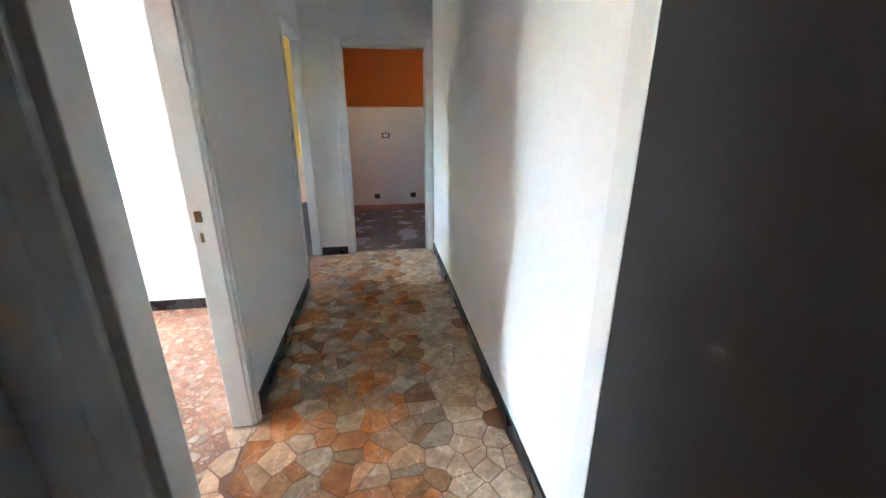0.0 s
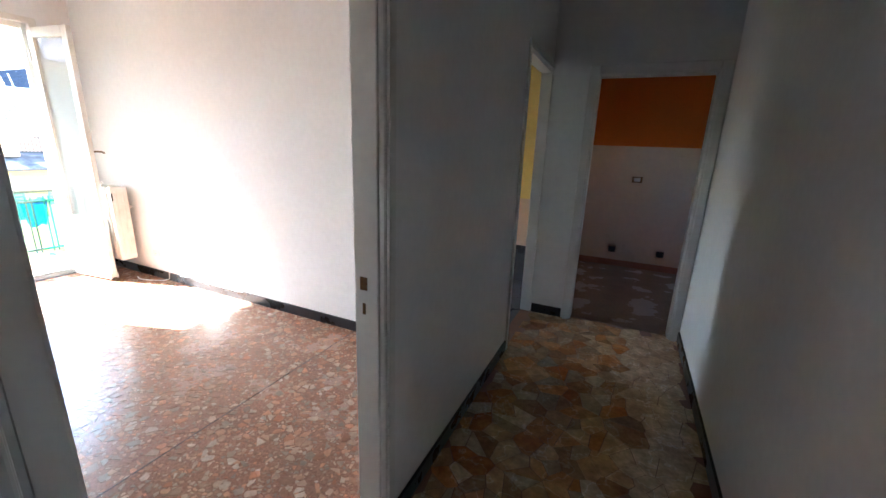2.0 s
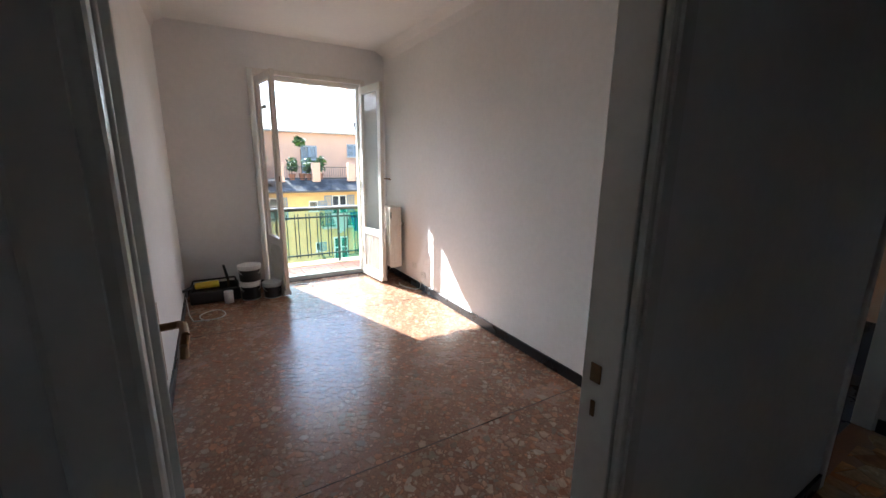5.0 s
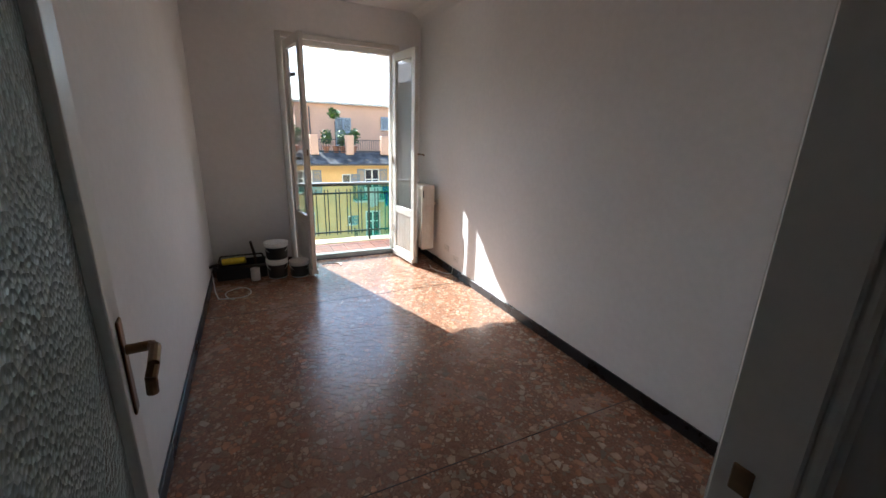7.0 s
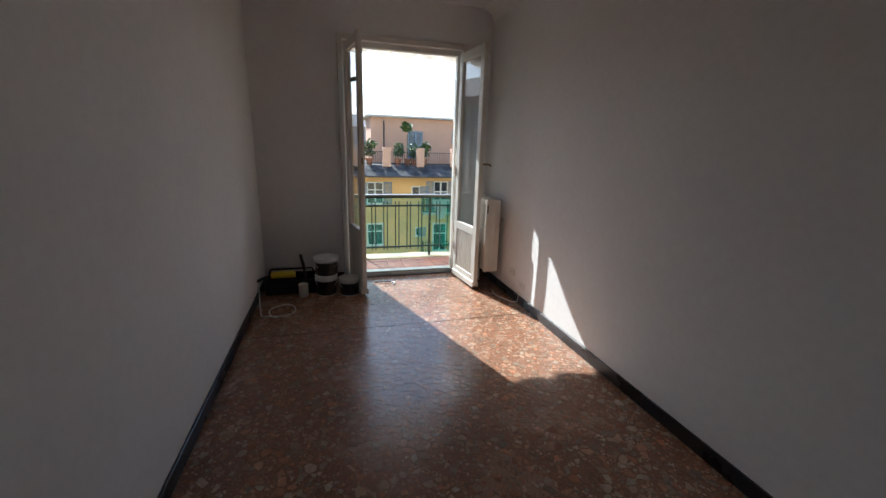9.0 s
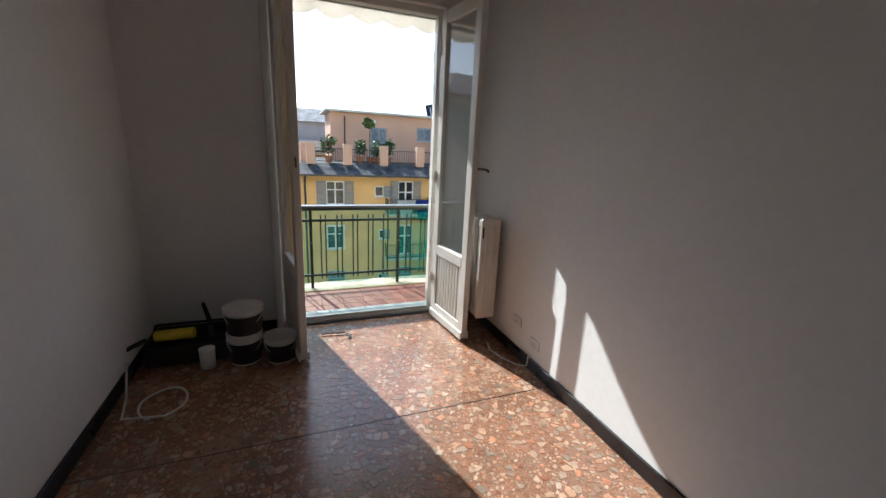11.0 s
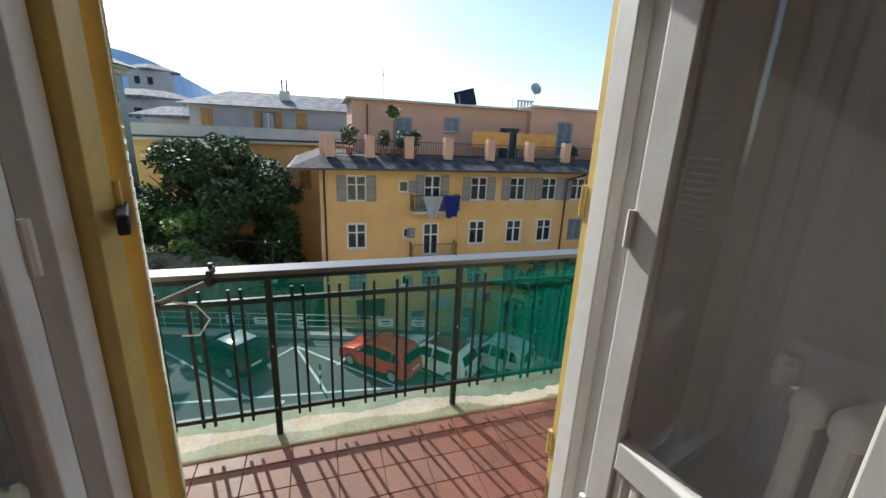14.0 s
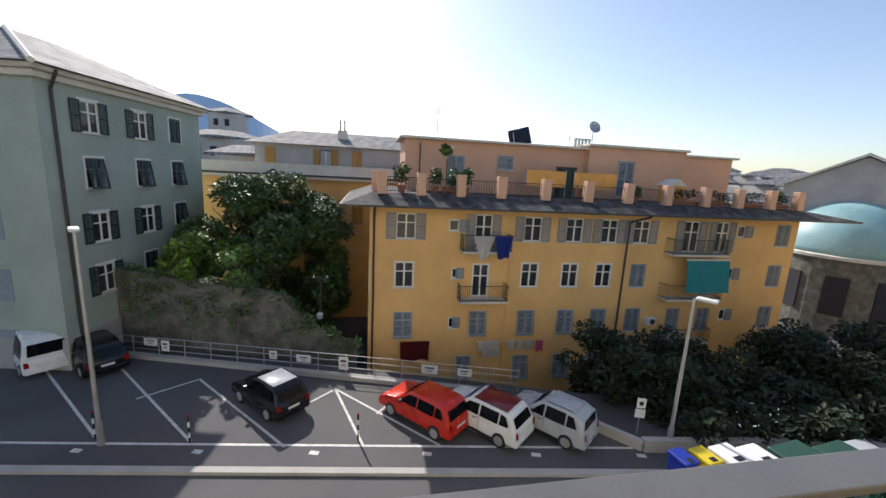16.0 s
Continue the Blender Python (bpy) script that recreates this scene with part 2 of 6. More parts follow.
BARK = mat("bark", (0.10, 0.075, 0.05), 0.9, 0.25, 2, 14, 0.6)
TERRACOTTA = mat("terracotta", (0.42, 0.18, 0.10), 0.8, 0.12, 6, 30, 0.1)
RUBBER = mat("tyre_rubber", (0.015, 0.015, 0.015), 0.8, 0.15, 10, 60, 0.1)
CARGLASS = mat("car_glass", (0.012, 0.014, 0.016), 0.05, 0.1, 3, 20, 0)
REDLAMP = mat("red_tail_lamp", (0.45, 0.01, 0.01), 0.15, 0.1, 10, 40, 0)
CLEARLAMP = mat("clear_headlamp", (0.7, 0.72, 0.74), 0.1, 0.05, 10, 40, 0)
TEALDOME = mat("verdigris_copper", (0.22, 0.40, 0.42), 0.5, 0.15, 0.3, 6, 0.15, second=(0.30, 0.48, 0.49), second_scale=0.35, second_amount=0.8)
TEALCLOTH = mat("teal_awning_cloth", (0.0, 0.20, 0.22), 0.7, 0.08, 3, 30, 0.1)
BLUECLOTH = mat("blue_cloth", (0.02, 0.05, 0.32), 0.8, 0.15, 4, 30, 0.1)
WHITECLOTH = mat("white_cloth", (0.75, 0.74, 0.72), 0.8, 0.06, 4, 30, 0.1)
REDCLOTH = mat("dark_red_cloth", (0.16, 0.012, 0.015), 0.8, 0.15, 4, 30, 0.1)
PINKCLOTH = mat("pink_cloth", (0.6, 0.12, 0.22), 0.8, 0.1, 4, 30, 0.1)
ORANGECLOTH = mat("orange_awning_cloth", (0.80, 0.40, 0.10), 0.75, 0.1, 2, 30, 0.1)
SOLAR = mat("solar_glass", (0.012, 0.014, 0.02), 0.15, 0.1, 3, 20, 0)
HILLWOOD = mat("wooded_hill", (0.06, 0.10, 0.05), 0.9, 0.3, 0.08, 0.6, 0)
# distance haze is put into the mountain's pale blue base colour
MOUNTAIN = mat("haze_tinted_mountain", (0.50, 0.62, 0.76), 1.0, 0.08, 0.004, 0.03, 0)
FARWALL = mat("far_city_wall", (0.42, 0.40, 0.38), 0.9, 0.12, 0.1, 1, 0, random_tint=0.25)


def paint(name, color, rough=0.25):
    return mat(name, color, rough, 0.04, 2, 20, 0.0)


# ---- building blocks ----
def part(name, bm, material, parent=None, label=""):
    me = bpy.data.meshes.new(name)
    bm.to_mesh(me)
    bm.free()
    me.materials.append(material)
    ob = new(name, me)
    if parent is not None:
        ob.parent = parent
    if label:
        ob["label"] = label
    return ob


def empty(name, label, category, x=0, y=0, z=0, rz=0, group="", kind=""):
    ob = new(name)
    ob.matrix_basis = pose(x, y, z, 0, 0, rz)
    return tagged(ob, label, category, group, kind)


def box(bm, x0, y0, z0, x1, y1, z1):
    r = bmesh.ops.create_cube(bm, size=1, matrix=Matrix.LocRotScale(((x0 + x1) / 2, (y0 + y1) / 2, (z0 + z1) / 2), None, (abs(x1 - x0), abs(y1 - y0), abs(z1 - z0))))
    return r["verts"]


def boxes(*bs):
    bm = bmesh.new()
    for b in bs:
        box(bm, *b)
    return bm


def soft_box(x0, y0, z0, x1, y1, z1, w=0.004, seg=2):
    bm = boxes((x0, y0, z0, x1, y1, z1))
    bmesh.ops.bevel(bm, geom=bm.edges[:], offset=w, segments=seg, affect="EDGES", profile=0.5)
    return bm


def tube(bm, p, q, r, n=8, r2=None):
    p, q = Vector(p), Vector(q)
    m = Matrix.Translation((p + q) / 2) @ (q - p).to_track_quat("Z", "Y").to_matrix().to_4x4()
    bmesh.ops.create_cone(bm, cap_ends=True, segments=n, radius1=r, radius2=r if r2 is None else r2, depth=(q - p).length, matrix=m)
    return bm


def chain(points, r, n=6, bm=None):
    bm = bm or bmesh.new()
    for a, b in zip(points, points[1:]):
        tube(bm, a, b, r, n)
    return bm


def lathe(profile, n=24, bm=None, cx=0, cy=0):
    """A turned shape from (radius, height) rows."""
    bm = bm or bmesh.new()
    rings = [[bm.verts.new((cx + r * math.cos(2 * math.pi * i / n), cy + r * math.sin(2 * math.pi * i / n), z)) for i in range(n)] for r, z in profile]
    for a, b in zip(rings, rings[1:]):
        for i in range(n):
            bm.faces.new((a[i], a[(i + 1) % n], b[(i + 1) % n], b[i]))
    bm.faces.new(rings[0][::-1])
    bm.faces.new(rings[-1])
    return bm


def smooth(ob):
    for f in ob.data.polygons:
        f.use_smooth = True
    return ob


def structure(name, bm, material, label, category):
    return tagged(part(name, bm, material), label, category, kind="structure")

# ---- the flat: shell ----
LX, RX, KY, BACK = -0.185, 1.05, 4.185, -1.6      # corridor walls, kitchen wall, wall behind
RL, RR, WX, OX = 0.61, 3.05, -4.82, -4.965         # room: side walls, window wall inside and outside
CZ = 2.88
D0, D1, DH = 0.862, 1.70, 2.10                     # door hole to the room
W0, W1, WH = 1.478, 2.72, 2.46                     # window hole
structure("wall_corridor_west", boxes((LX - 0.085, BACK, 0, LX, D0 - 0.022, CZ), (LX - 0.085, D1, 0, LX, 3.38, CZ), (LX - 0.085, D0 - 0.022, DH, LX, D1, CZ), (LX - 0.085, 3.38, 2.12, LX, KY, CZ), (LX - 0.085, KY, 0, LX, KY + 0.12, CZ)), WHITE, "white painted plaster corridor wall with door holes", "wall")
structure("wall_corridor_east", boxes((RX, 0.80, 0, RX + 0.14, KY + 0.12, CZ), (RX, -0.22, 2.12, RX + 0.14, 0.80, CZ), (RX, BACK, 0, RX + 0.14, -0.22, CZ)), WHITE, "white painted plaster corridor wall, slightly scuffed", "wall")
structure("wall_corridor_south", boxes((LX - 0.085, BACK - 0.14, 0, RX + 0.14, BACK, CZ)), WHITE, "white painted wall closing the corridor", "wall")
structure("wall_kitchen_front", boxes((LX, KY, 0, 0.15, KY + 0.12, CZ), (1.0, KY, 0, RX, KY + 0.12, CZ), (0.15, KY, 2.09, 1.0, KY + 0.12, CZ)), WHITE, "white plaster wall with the kitchen doorway", "wall")
structure("wall_room_north", boxes((OX + 0.02, RR, 0, LX - 0.085, RR + 0.13, CZ)), WHITE, "white painted side wall of the empty room", "wall")
structure("wall_room_south", boxes((OX + 0.02, RL - 0.13, 0, LX - 0.085, RL, CZ)), WHITE, "white painted side wall of the empty room", "wall")
structure("wall_window", boxes((OX + 0.02, RL, 0, WX, W0, CZ), (OX + 0.02, W1, 0, WX, RR, CZ), (OX + 0.02, W0, WH, WX, W1, CZ)), WHITE, "white plaster wall round the balcony door", "wall")
structure("ceiling", boxes((OX + 0.02, RL - 0.13, CZ, LX - 0.085, RR + 0.13, CZ + 0.2), (LX - 0.085, BACK - 0.14, CZ, RX + 0.14, KY + 0.12, CZ + 0.2), (OX + 0.02, RR + 0.13, CZ, LX - 0.085, 5.2, CZ + 0.2), (LX - 0.085, KY + 0.12, CZ, 3.0, 6.5, CZ + 0.2)), CEIL, "plain white painted ceiling", "ceiling")
coves = bmesh.new()
for y, s in ((RL, 1), (RR, -1)):
    vs = [coves.verts.new((x, y + s * dy, CZ - dz)) for x in (WX, LX - 0.085) for dy, dz in ((0, 0), (0, 0.12), (0.03, 0.05), (0.12, 0))]
    for i in range(4):
        coves.faces.new((vs[i], vs[(i + 1) % 4], vs[4 + (i + 1) % 4], vs[4 + i]))
structure("trim_ceiling_cove", coves, CEIL, "small plaster cove between wall and ceiling", "cove")
structure("floor_room", boxes((WX - 0.02, RL - 0.05, -0.2, LX - 0.085, RR + 0.05, -0.002)), CHIPBED, "reddish terrazzo floor with marble chips, polished", "floor")
structure("floor_corridor", boxes((LX - 0.085, BACK, -0.2, RX + 0.02, KY + 0.06, -0.003)), GROUT, "palladiana floor of broken marble pieces, polished", "floor")
structure("floor_kitchen", boxes((LX, KY + 0.06, -0.2, 3.0, 6.5, 0)), KFLOOR, "brown tiled kitchen floor", "floor")
structure("floor_bathroom", boxes((OX + 0.02, RR + 0.1, -0.2, LX - 0.085, 5.2, 0)), DARKTILE, "dark tiled bathroom floor", "floor")
# kitchen and bathroom shells
structure("wall_kitchen_back", boxes((LX, 6.29, 0.08, 3.0, 6.45, 1.56)), KTILE, "pale tiled lower part of the kitchen wall", "wall")
structure("wall_kitchen_back_upper", boxes((LX, 6.294, 1.56, 3.0, 6.45, CZ)), ORANGE, "orange painted upper part of the kitchen wall", "wall")
structure("baseboard_kitchen", boxes((LX, 6.28, 0, 3.0, 6.45, 0.08)), TERRACOTTA, "brown tile skirting in the kitchen", "baseboard")
# out of view; hole added here and sized to let daylight into the kitchen
structure("wall_kitchen_east", boxes((2.86, KY + 0.12, 0, 3.0, 4.9, CZ), (2.86, 5.4, 0, 3.0, 6.3, CZ), (2.86, 4.9, 0, 3.0, 5.4, 1.3), (2.86, 4.9, 1.75, 3.0, 5.4, CZ)), ORANGE, "unseen orange kitchen wall with an added hole for daylight", "wall")
structure("wall_kitchen_south", boxes((RX + 0.14, KY, 0, 3.0, KY + 0.12, CZ)), WHITE, "white kitchen wall", "wall")
structure("wall_bath_kitchen", boxes((LX - 0.085, KY + 0.12, 0, LX, 6.45, CZ)), ORANGE, "wall between kitchen and bathroom", "wall")
structure("wall_bath_back", boxes((OX + 0.02, 5.0, 0.95, LX - 0.085, 5.14, CZ)), YELLOWP, "yellow painted bathroom wall", "wall")
structure("wall_bath_tiles", boxes((OX + 0.02, 4.99, 0.42, LX - 0.085, 5.14, 0.95)), KTILE, "white tiled band of the bathroom wall", "wall")
structure("wall_bath_dado", boxes((OX + 0.02, 4.98, 0, LX - 0.085, 5.14, 0.42)), DARKTILE, "dark tiled foot of the bathroom wall", "wall")
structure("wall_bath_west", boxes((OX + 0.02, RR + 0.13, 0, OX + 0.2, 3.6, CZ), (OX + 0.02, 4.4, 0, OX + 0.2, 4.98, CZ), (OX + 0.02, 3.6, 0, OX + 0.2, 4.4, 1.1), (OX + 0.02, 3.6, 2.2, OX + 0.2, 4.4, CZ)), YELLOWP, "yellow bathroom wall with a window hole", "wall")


def baseboard(name, *bs):
    for i, b in enumerate(bs):
        structure(name, soft_box(*b, w=0.003, seg=1), BLACKBASE, "low black stone baseboard", "baseboard")


H = 0.085
baseboard("baseboard_room", (WX, RR - 0.014, 0, LX - 0.2, RR, H), (WX, RL, 0, LX - 0.2, RL + 0.014, H), (WX, RL + 0.014, 0, WX + 0.014, W0 - 0.02, H), (WX, W1 + 0.02, 0, WX + 0.014, RR - 0.014, H))
baseboard("baseboard_corridor", (RX - 0.014, 0.90, 0, RX, KY, H), (LX, 1.79, 0, LX + 0.014, 3.333, H), (LX + 0.014, KY - 0.014, 0, 0.10, KY, H), (LX, BACK, 0, LX + 0.014, 0.66, H), (LX, BACK, 0, RX, BACK + 0.014, H))


def door_frame(name, axis, c0, c1, y0, y1, h, t=0.035, first=None, casing=0.08, proud=0.022, inner=0.022, label="white gloss painted wooden door frame"):
    """Lining and moulded casings of a door hole; axis x: hole in a wall across x, from c0 to c1."""
    th = empty(name, label, "door frame", kind="structure")
    sw = (lambda a, b, z0, p, q, z1: (a, p, z0, b, q, z1)) if axis == "x" else (lambda a, b, z0, p, q, z1: (p, a, z0, q, b, z1))
    for nm, p, q, z0, z1 in (("jamb", y0, y0 + (first or t), 0, h), ("jamb", y1 - t, y1, 0, h), ("head", y0 + (first or t), y1 - t, h - t, h)):
        part(nm, soft_box(*sw(c0 - 0.004, c1 + 0.004, z0, p, q, z1), w=0.003, seg=1), TRIM, th)
    for a, s, proud in ((c0, -1, inner), (c1, 1, proud)):
        lip = 0.022 if first else 0
        for nm, p, q, z0, z1 in (("casing", y0 - casing + t + lip * (s > 0), y0 + t - 0.008 + lip * (s > 0) - 0.022 * (first is not None and s < 0), 0, h + casing - t), ("casing", y1 - t + 0.008, y1 + casing - t, 0, h + casing - t), ("casing", y0 + t - 0.008, y1 - t + 0.008, h - t + 0.008, h + casing - t)):
            bm = soft_box(*sw(min(a, a + s * proud), max(a, a + s * proud), z0, p, q, z1), w=0.008, seg=2)
            m = 0.018
            if nm == "casing" and z0 == 0:
                box(bm, *sw(min(a + s * proud, a + s * (proud + 0.008)), max(a + s * proud, a + s * (proud + 0.008)), 0, p + m, q - m, z1 - m))
            part(nm, bm, TRIM, th)
    return th


f1 = door_frame("door_frame_room", "x", LX - 0.085, LX, D0 - 0.022, D1, DH, inner=0.005, t=0.035, first=0.022)
part("strike_plate", soft_box(-0.250, D1 - 0.039, 1.03, -0.222, D1 - 0.034, 1.075, 0.002, 1), BRONZE, f1, "worn bronze strike plate")
part("bolt_plate", soft_box(-0.242, D1 - 0.039, 0.945, -0.230, D1 - 0.034, 0.985, 0.002, 1), BRONZE, f1)
door_frame("door_frame_kitchen", "y", KY, KY + 0.12, 0.15, 1.0, 2.09)
bf = empty("door_frame_bathroom", "white gloss painted wooden door frame at the corridor's end", "door frame", kind="structure")
for nm, b in (("jamb", (LX - 0.089, 3.38, 0, LX + 0.004, 3.40, 2.12)), ("jamb", (LX - 0.089, KY - 0.016, 0, LX + 0.004, KY - 0.002, 2.12)), ("head", (LX - 0.089, 3.40, 2.09, LX + 0.004, KY - 0.016, 2.12)), ("casing", (LX, 3.335, 0, LX + 0.016, 3.378, 2.16)), ("casing", (LX, 3.378, 2.122, LX + 0.016, KY - 0.016, 2.16))):
    part(nm, soft_box(*b, w=0.003, seg=1), TRIM, bf)
ef = door_frame("door_frame_entrance", "x", RX + 0.024, RX + 0.14, -0.22, 0.80, 2.12, inner=0.005)
for b in ((RX - 0.022, 0.771, 0, RX, 0.86, 2.16), (RX - 0.022, -0.28, 0, RX, -0.173, 2.16), (RX - 0.022, -0.173, 2.075, RX, 0.771, 2.16)):
    part("casing", soft_box(*b, w=0.005), TRIM, ef)
ed = empty("door_entrance", "dark brown wooden entrance door, closed, plain", "door", kind="structure")
part("leaf", soft_box(RX - 0.024, -0.17, 0.006, RX + 0.02, 0.768, 2.07, 0.004), BROWNDOOR, ed)
part("door_handle", chain([(RX - 0.02, -0.1, 1.03), (RX - 0.07, -0.1, 1.03), (RX - 0.07, 0.02, 1.03)], 0.009), BRONZE, ed)


def room_door():
    """Glazed door leaf, swung into the room along its side wall."""
    d = empty("door_room", "open white interior door with pebbled glass panel and bronze handle", "door", LX - 0.09, D0 + 0.008, 0, 185.8, kind="structure")
    w, h, t = 0.745, 2.05, 0.04
    for nm, b in (("stile", (0, 0, 0.008, 0.11, t, h)), ("stile", (w - 0.11, 0, 0.008, w, t, h)), ("rail", (0.11, 0, 0.008, w - 0.11, t, 0.28)), ("rail", (0.11, 0, h - 0.12, w - 0.11, t, h))):
        part(nm, soft_box(*b, w=0.004), TRIM, d)
    for b in ((0.11, -0.006, 0.28, 0.13, t + 0.006, h - 0.12), (w - 0.13, -0.006, 0.28, w - 0.11, t + 0.006, h - 0.12), (0.13, -0.006, 0.28, w - 0.13, t + 0.006, 0.30), (0.13, -0.006, h - 0.14, w - 0.13, t + 0.006, h - 0.12)):
        part("glazing_bead", soft_box(*b, w=0.004), TRIM, d)
    part("glass_pane", boxes((0.125, 0.015, 0.295, w - 0.125, 0.025, h - 0.135)), FROST, d, "grey pebbled obscure glass")
    for s, y in ((-1, 0), (1, t)):
        pl = part("handle_plate", soft_box(w - 0.065, y + min(0, s * 0.006), 0.91, w - 0.03, y + max(0, s * 0.006), 1.13, 0.003), BRONZE, d, "long bronze back plate")
        x = w - 0.048
        part("handle", chain([(x, y, 1.06), (x, y + s * 0.05, 1.06), (x - 0.02, y + s * 0.058, 1.062), (x - 0.082, y + s * 0.058, 1.055), (x - 0.096, y + s * 0.052, 1.035), (x - 0.094, y + s * 0.05, 1.0)], 0.011, 10), BRONZE, pl)
    part("latch_plate", soft_box(w - 0.002, 0.008, 0.93, w + 0.003, t - 0.008, 1.12, 0.001, 1), BRONZE, d)
    for z in (0.25, 1.8):
        part("hinge", tube(bmesh.new(), (0, t + 0.006, z), (0, t + 0.006, z + 0.1), 0.008), BRONZE, d)


room_door()

# doorway between the entrance and the corridor
structure("wall_entrance_pier", boxes((LX, 0.70, 0, 0.005, 0.77, 2.15), (LX, 0.70, 2.15, RX, 0.77, CZ)), WHITE, "short white pier and lintel of the entrance doorway", "wall")
structure("trim_entrance_lining", soft_box(0.005, 0.688, 0, 0.035, 0.782, 2.15, 0.004), TRIM, "white gloss lining of the entrance doorway", "door frame")
structure("trim_entrance_casing", soft_box(-0.06, 0.672, 0, 0.008, 0.70, 2.15, 0.006), TRIM, "white gloss casing of the entrance doorway", "door frame")
structure("trim_entrance_casing_back", soft_box(-0.06, 0.77, 0, 0.008, 0.79, 2.15, 0.006), TRIM, "white gloss casing of the entrance doorway", "door frame")

# ---- balcony door ----
wf = empty("window_1", "white painted wooden balcony door frame with marble threshold", "balcony door", kind="structure")
for nm, b in (("frame_side", (-4.93, W0, 0.03, -4.86, W0 + 0.045, WH)), ("frame_side", (-4.93, W1 - 0.045, 0.03, -4.86, W1, WH)), ("frame_head", (-4.93, W0 + 0.045, WH - 0.05, -4.86, W1 - 0.045, WH))):
    part(nm, soft_box(*b, w=0.004), TRIMW, wf)
for b in ((WX, W0 - 0.055, 0.0, WX + 0.018, W0 + 0.002, WH + 0.05), (WX, W1 - 0.002, 0.0, WX + 0.018, W1 + 0.055, WH + 0.05), (WX, W0 + 0.002, WH - 0.002, WX + 0.018, W1 - 0.002, WH + 0.05)):
    part("architrave", soft_box(*b, w=0.005), TRIMW, wf)
part("threshold", soft_box(OX - 0.075, W0 + 0.001, -0.08, -4.86, W1 - 0.001, 0.028, 0.004), MARBLE, wf, "grey marble threshold")
# shade in the gap below the leaves, drawn as a solid black strip
part("threshold_step", soft_box(-4.86, W0 + 0.001, -0.08, WX - 0.004, W1 - 0.001, 0.004, 0.003), PLASTICB, wf, "black strip put in for the shaded gap under the door")
part("threshold_bar", soft_box(-4.90, W0 + 0.045, 0.028, -4.872, W1 - 0.045, 0.052, 0.004), MARBLE, wf)
for s, y in ((1, W0 - 0.001), (-1, W1 + 0.001)):
    part("reveal_lining", soft_box(OX - (0.06 if s > 0 else 0.028), y, 0.03, -4.935, y + (0.078 if s > 0 else -0.016), WH, 0.003), SHUTYEL, wf, "ochre painted outer shutter frame")
    for z in (0.35, 1.2, 2.1):
        part("hinge", tube(bmesh.new(), (-5.028 if s > 0 else -4.998, y + (0.08 if s > 0 else -0.016), z), (-5.028 if s > 0 else -4.998, y + (0.08 if s > 0 else -0.016), z + 0.09), 0.010, 10), SHUTYEL, wf)


def window_leaf(name, hx, hy, rz, side):
    """French window leaf, hinge at the origin, running along +x; side: which face carries the handle."""
    d = empty(name, "open white French window leaf, clear glass above a slatted panel", "window leaf", hx, hy, 0.02, rz, "balcony door leaves", "structure")
    w, h, t = 0.55, 2.39, 0.045
    y0, y1 = (0, t) if side > 0 else (-t, 0)
    for nm, b in (("stile", (0, y0, 0.012, 0.075, y1, h)), ("stile", (w - 0.075, y0, 0.012, w, y1, h)), ("bottom_rail", (0.075, y0, 0.012, w - 0.075, y1, 0.12)), ("middle_rail", (0.075, y0, 0.555, w - 0.075, y1, 0.64)), ("top_rail", (0.075, y0, h - 0.085, w - 0.075, y1, h))):
        part(nm, soft_box(*b, w=0.005), TRIMW, d)
    for yy in (y0 - 0.014, y1):
        part("weather_bar", soft_box(0.0, yy, 0.0, w, yy + 0.014, 0.06, 0.004), TRIMW, d)
    n = 9
    for i in range(n):
        x = 0.075 + (w - 0.15) * (i + 0.5) / n
        part("slat", soft_box(x - 0.014, y0 + 0.006, 0.12, x + 0.014, y1 - 0.006, 0.555, 0.006), TRIMW, d)
    part("panel_back", boxes((0.075, (y0 + y1) / 2 - 0.004, 0.12, w - 0.075, (y0 + y1) / 2 + 0.004, 0.555)), TRIMW, d)
    g = part("glass_pane", boxes((0.07, (y0 + y1) / 2 - 0.002, 0.635, w - 0.07, (y0 + y1) / 2 + 0.002, h - 0.08)), PANE, d, "clear dusty window glass")
    g.visible_shadow = False
    for z in (0.3, 1.15, 2.1):
        part("hinge", tube(bmesh.new(), (0, y0 - 0.006 if side > 0 else y1 + 0.006, z), (0, y0 - 0.006 if side > 0 else y1 + 0.006, z + 0.09), 0.009), TRIMW, d)
    return d, w, y0, y1


dr, w, y0, y1 = window_leaf("window_leaf", -4.77, 2.675, 7.0, 1)
part("handle_plate", soft_box(w - 0.055, y1, 1.22, w - 0.025, y1 + 0.006, 1.36, 0.002, 1), BRONZE, dr)
part("handle", chain([(w - 0.04, y1, 1.29), (w - 0.04, y1 + 0.045, 1.29), (w + 0.03, y1 + 0.05, 1.29), (w + 0.06, y1 + 0.048, 1.28)], 0.009, 8), BRONZE, dr, "bronze lever handle")
dl, w, y0, y1 = window_leaf("window_leaf", -4.775, 1.53, 10.0, -1)
part("lock_edge", soft_box(w, y0 + 0.017, 1.27, w + 0.003, y1 - 0.017, 1.33, 0.001, 1), BRONZE, dl)


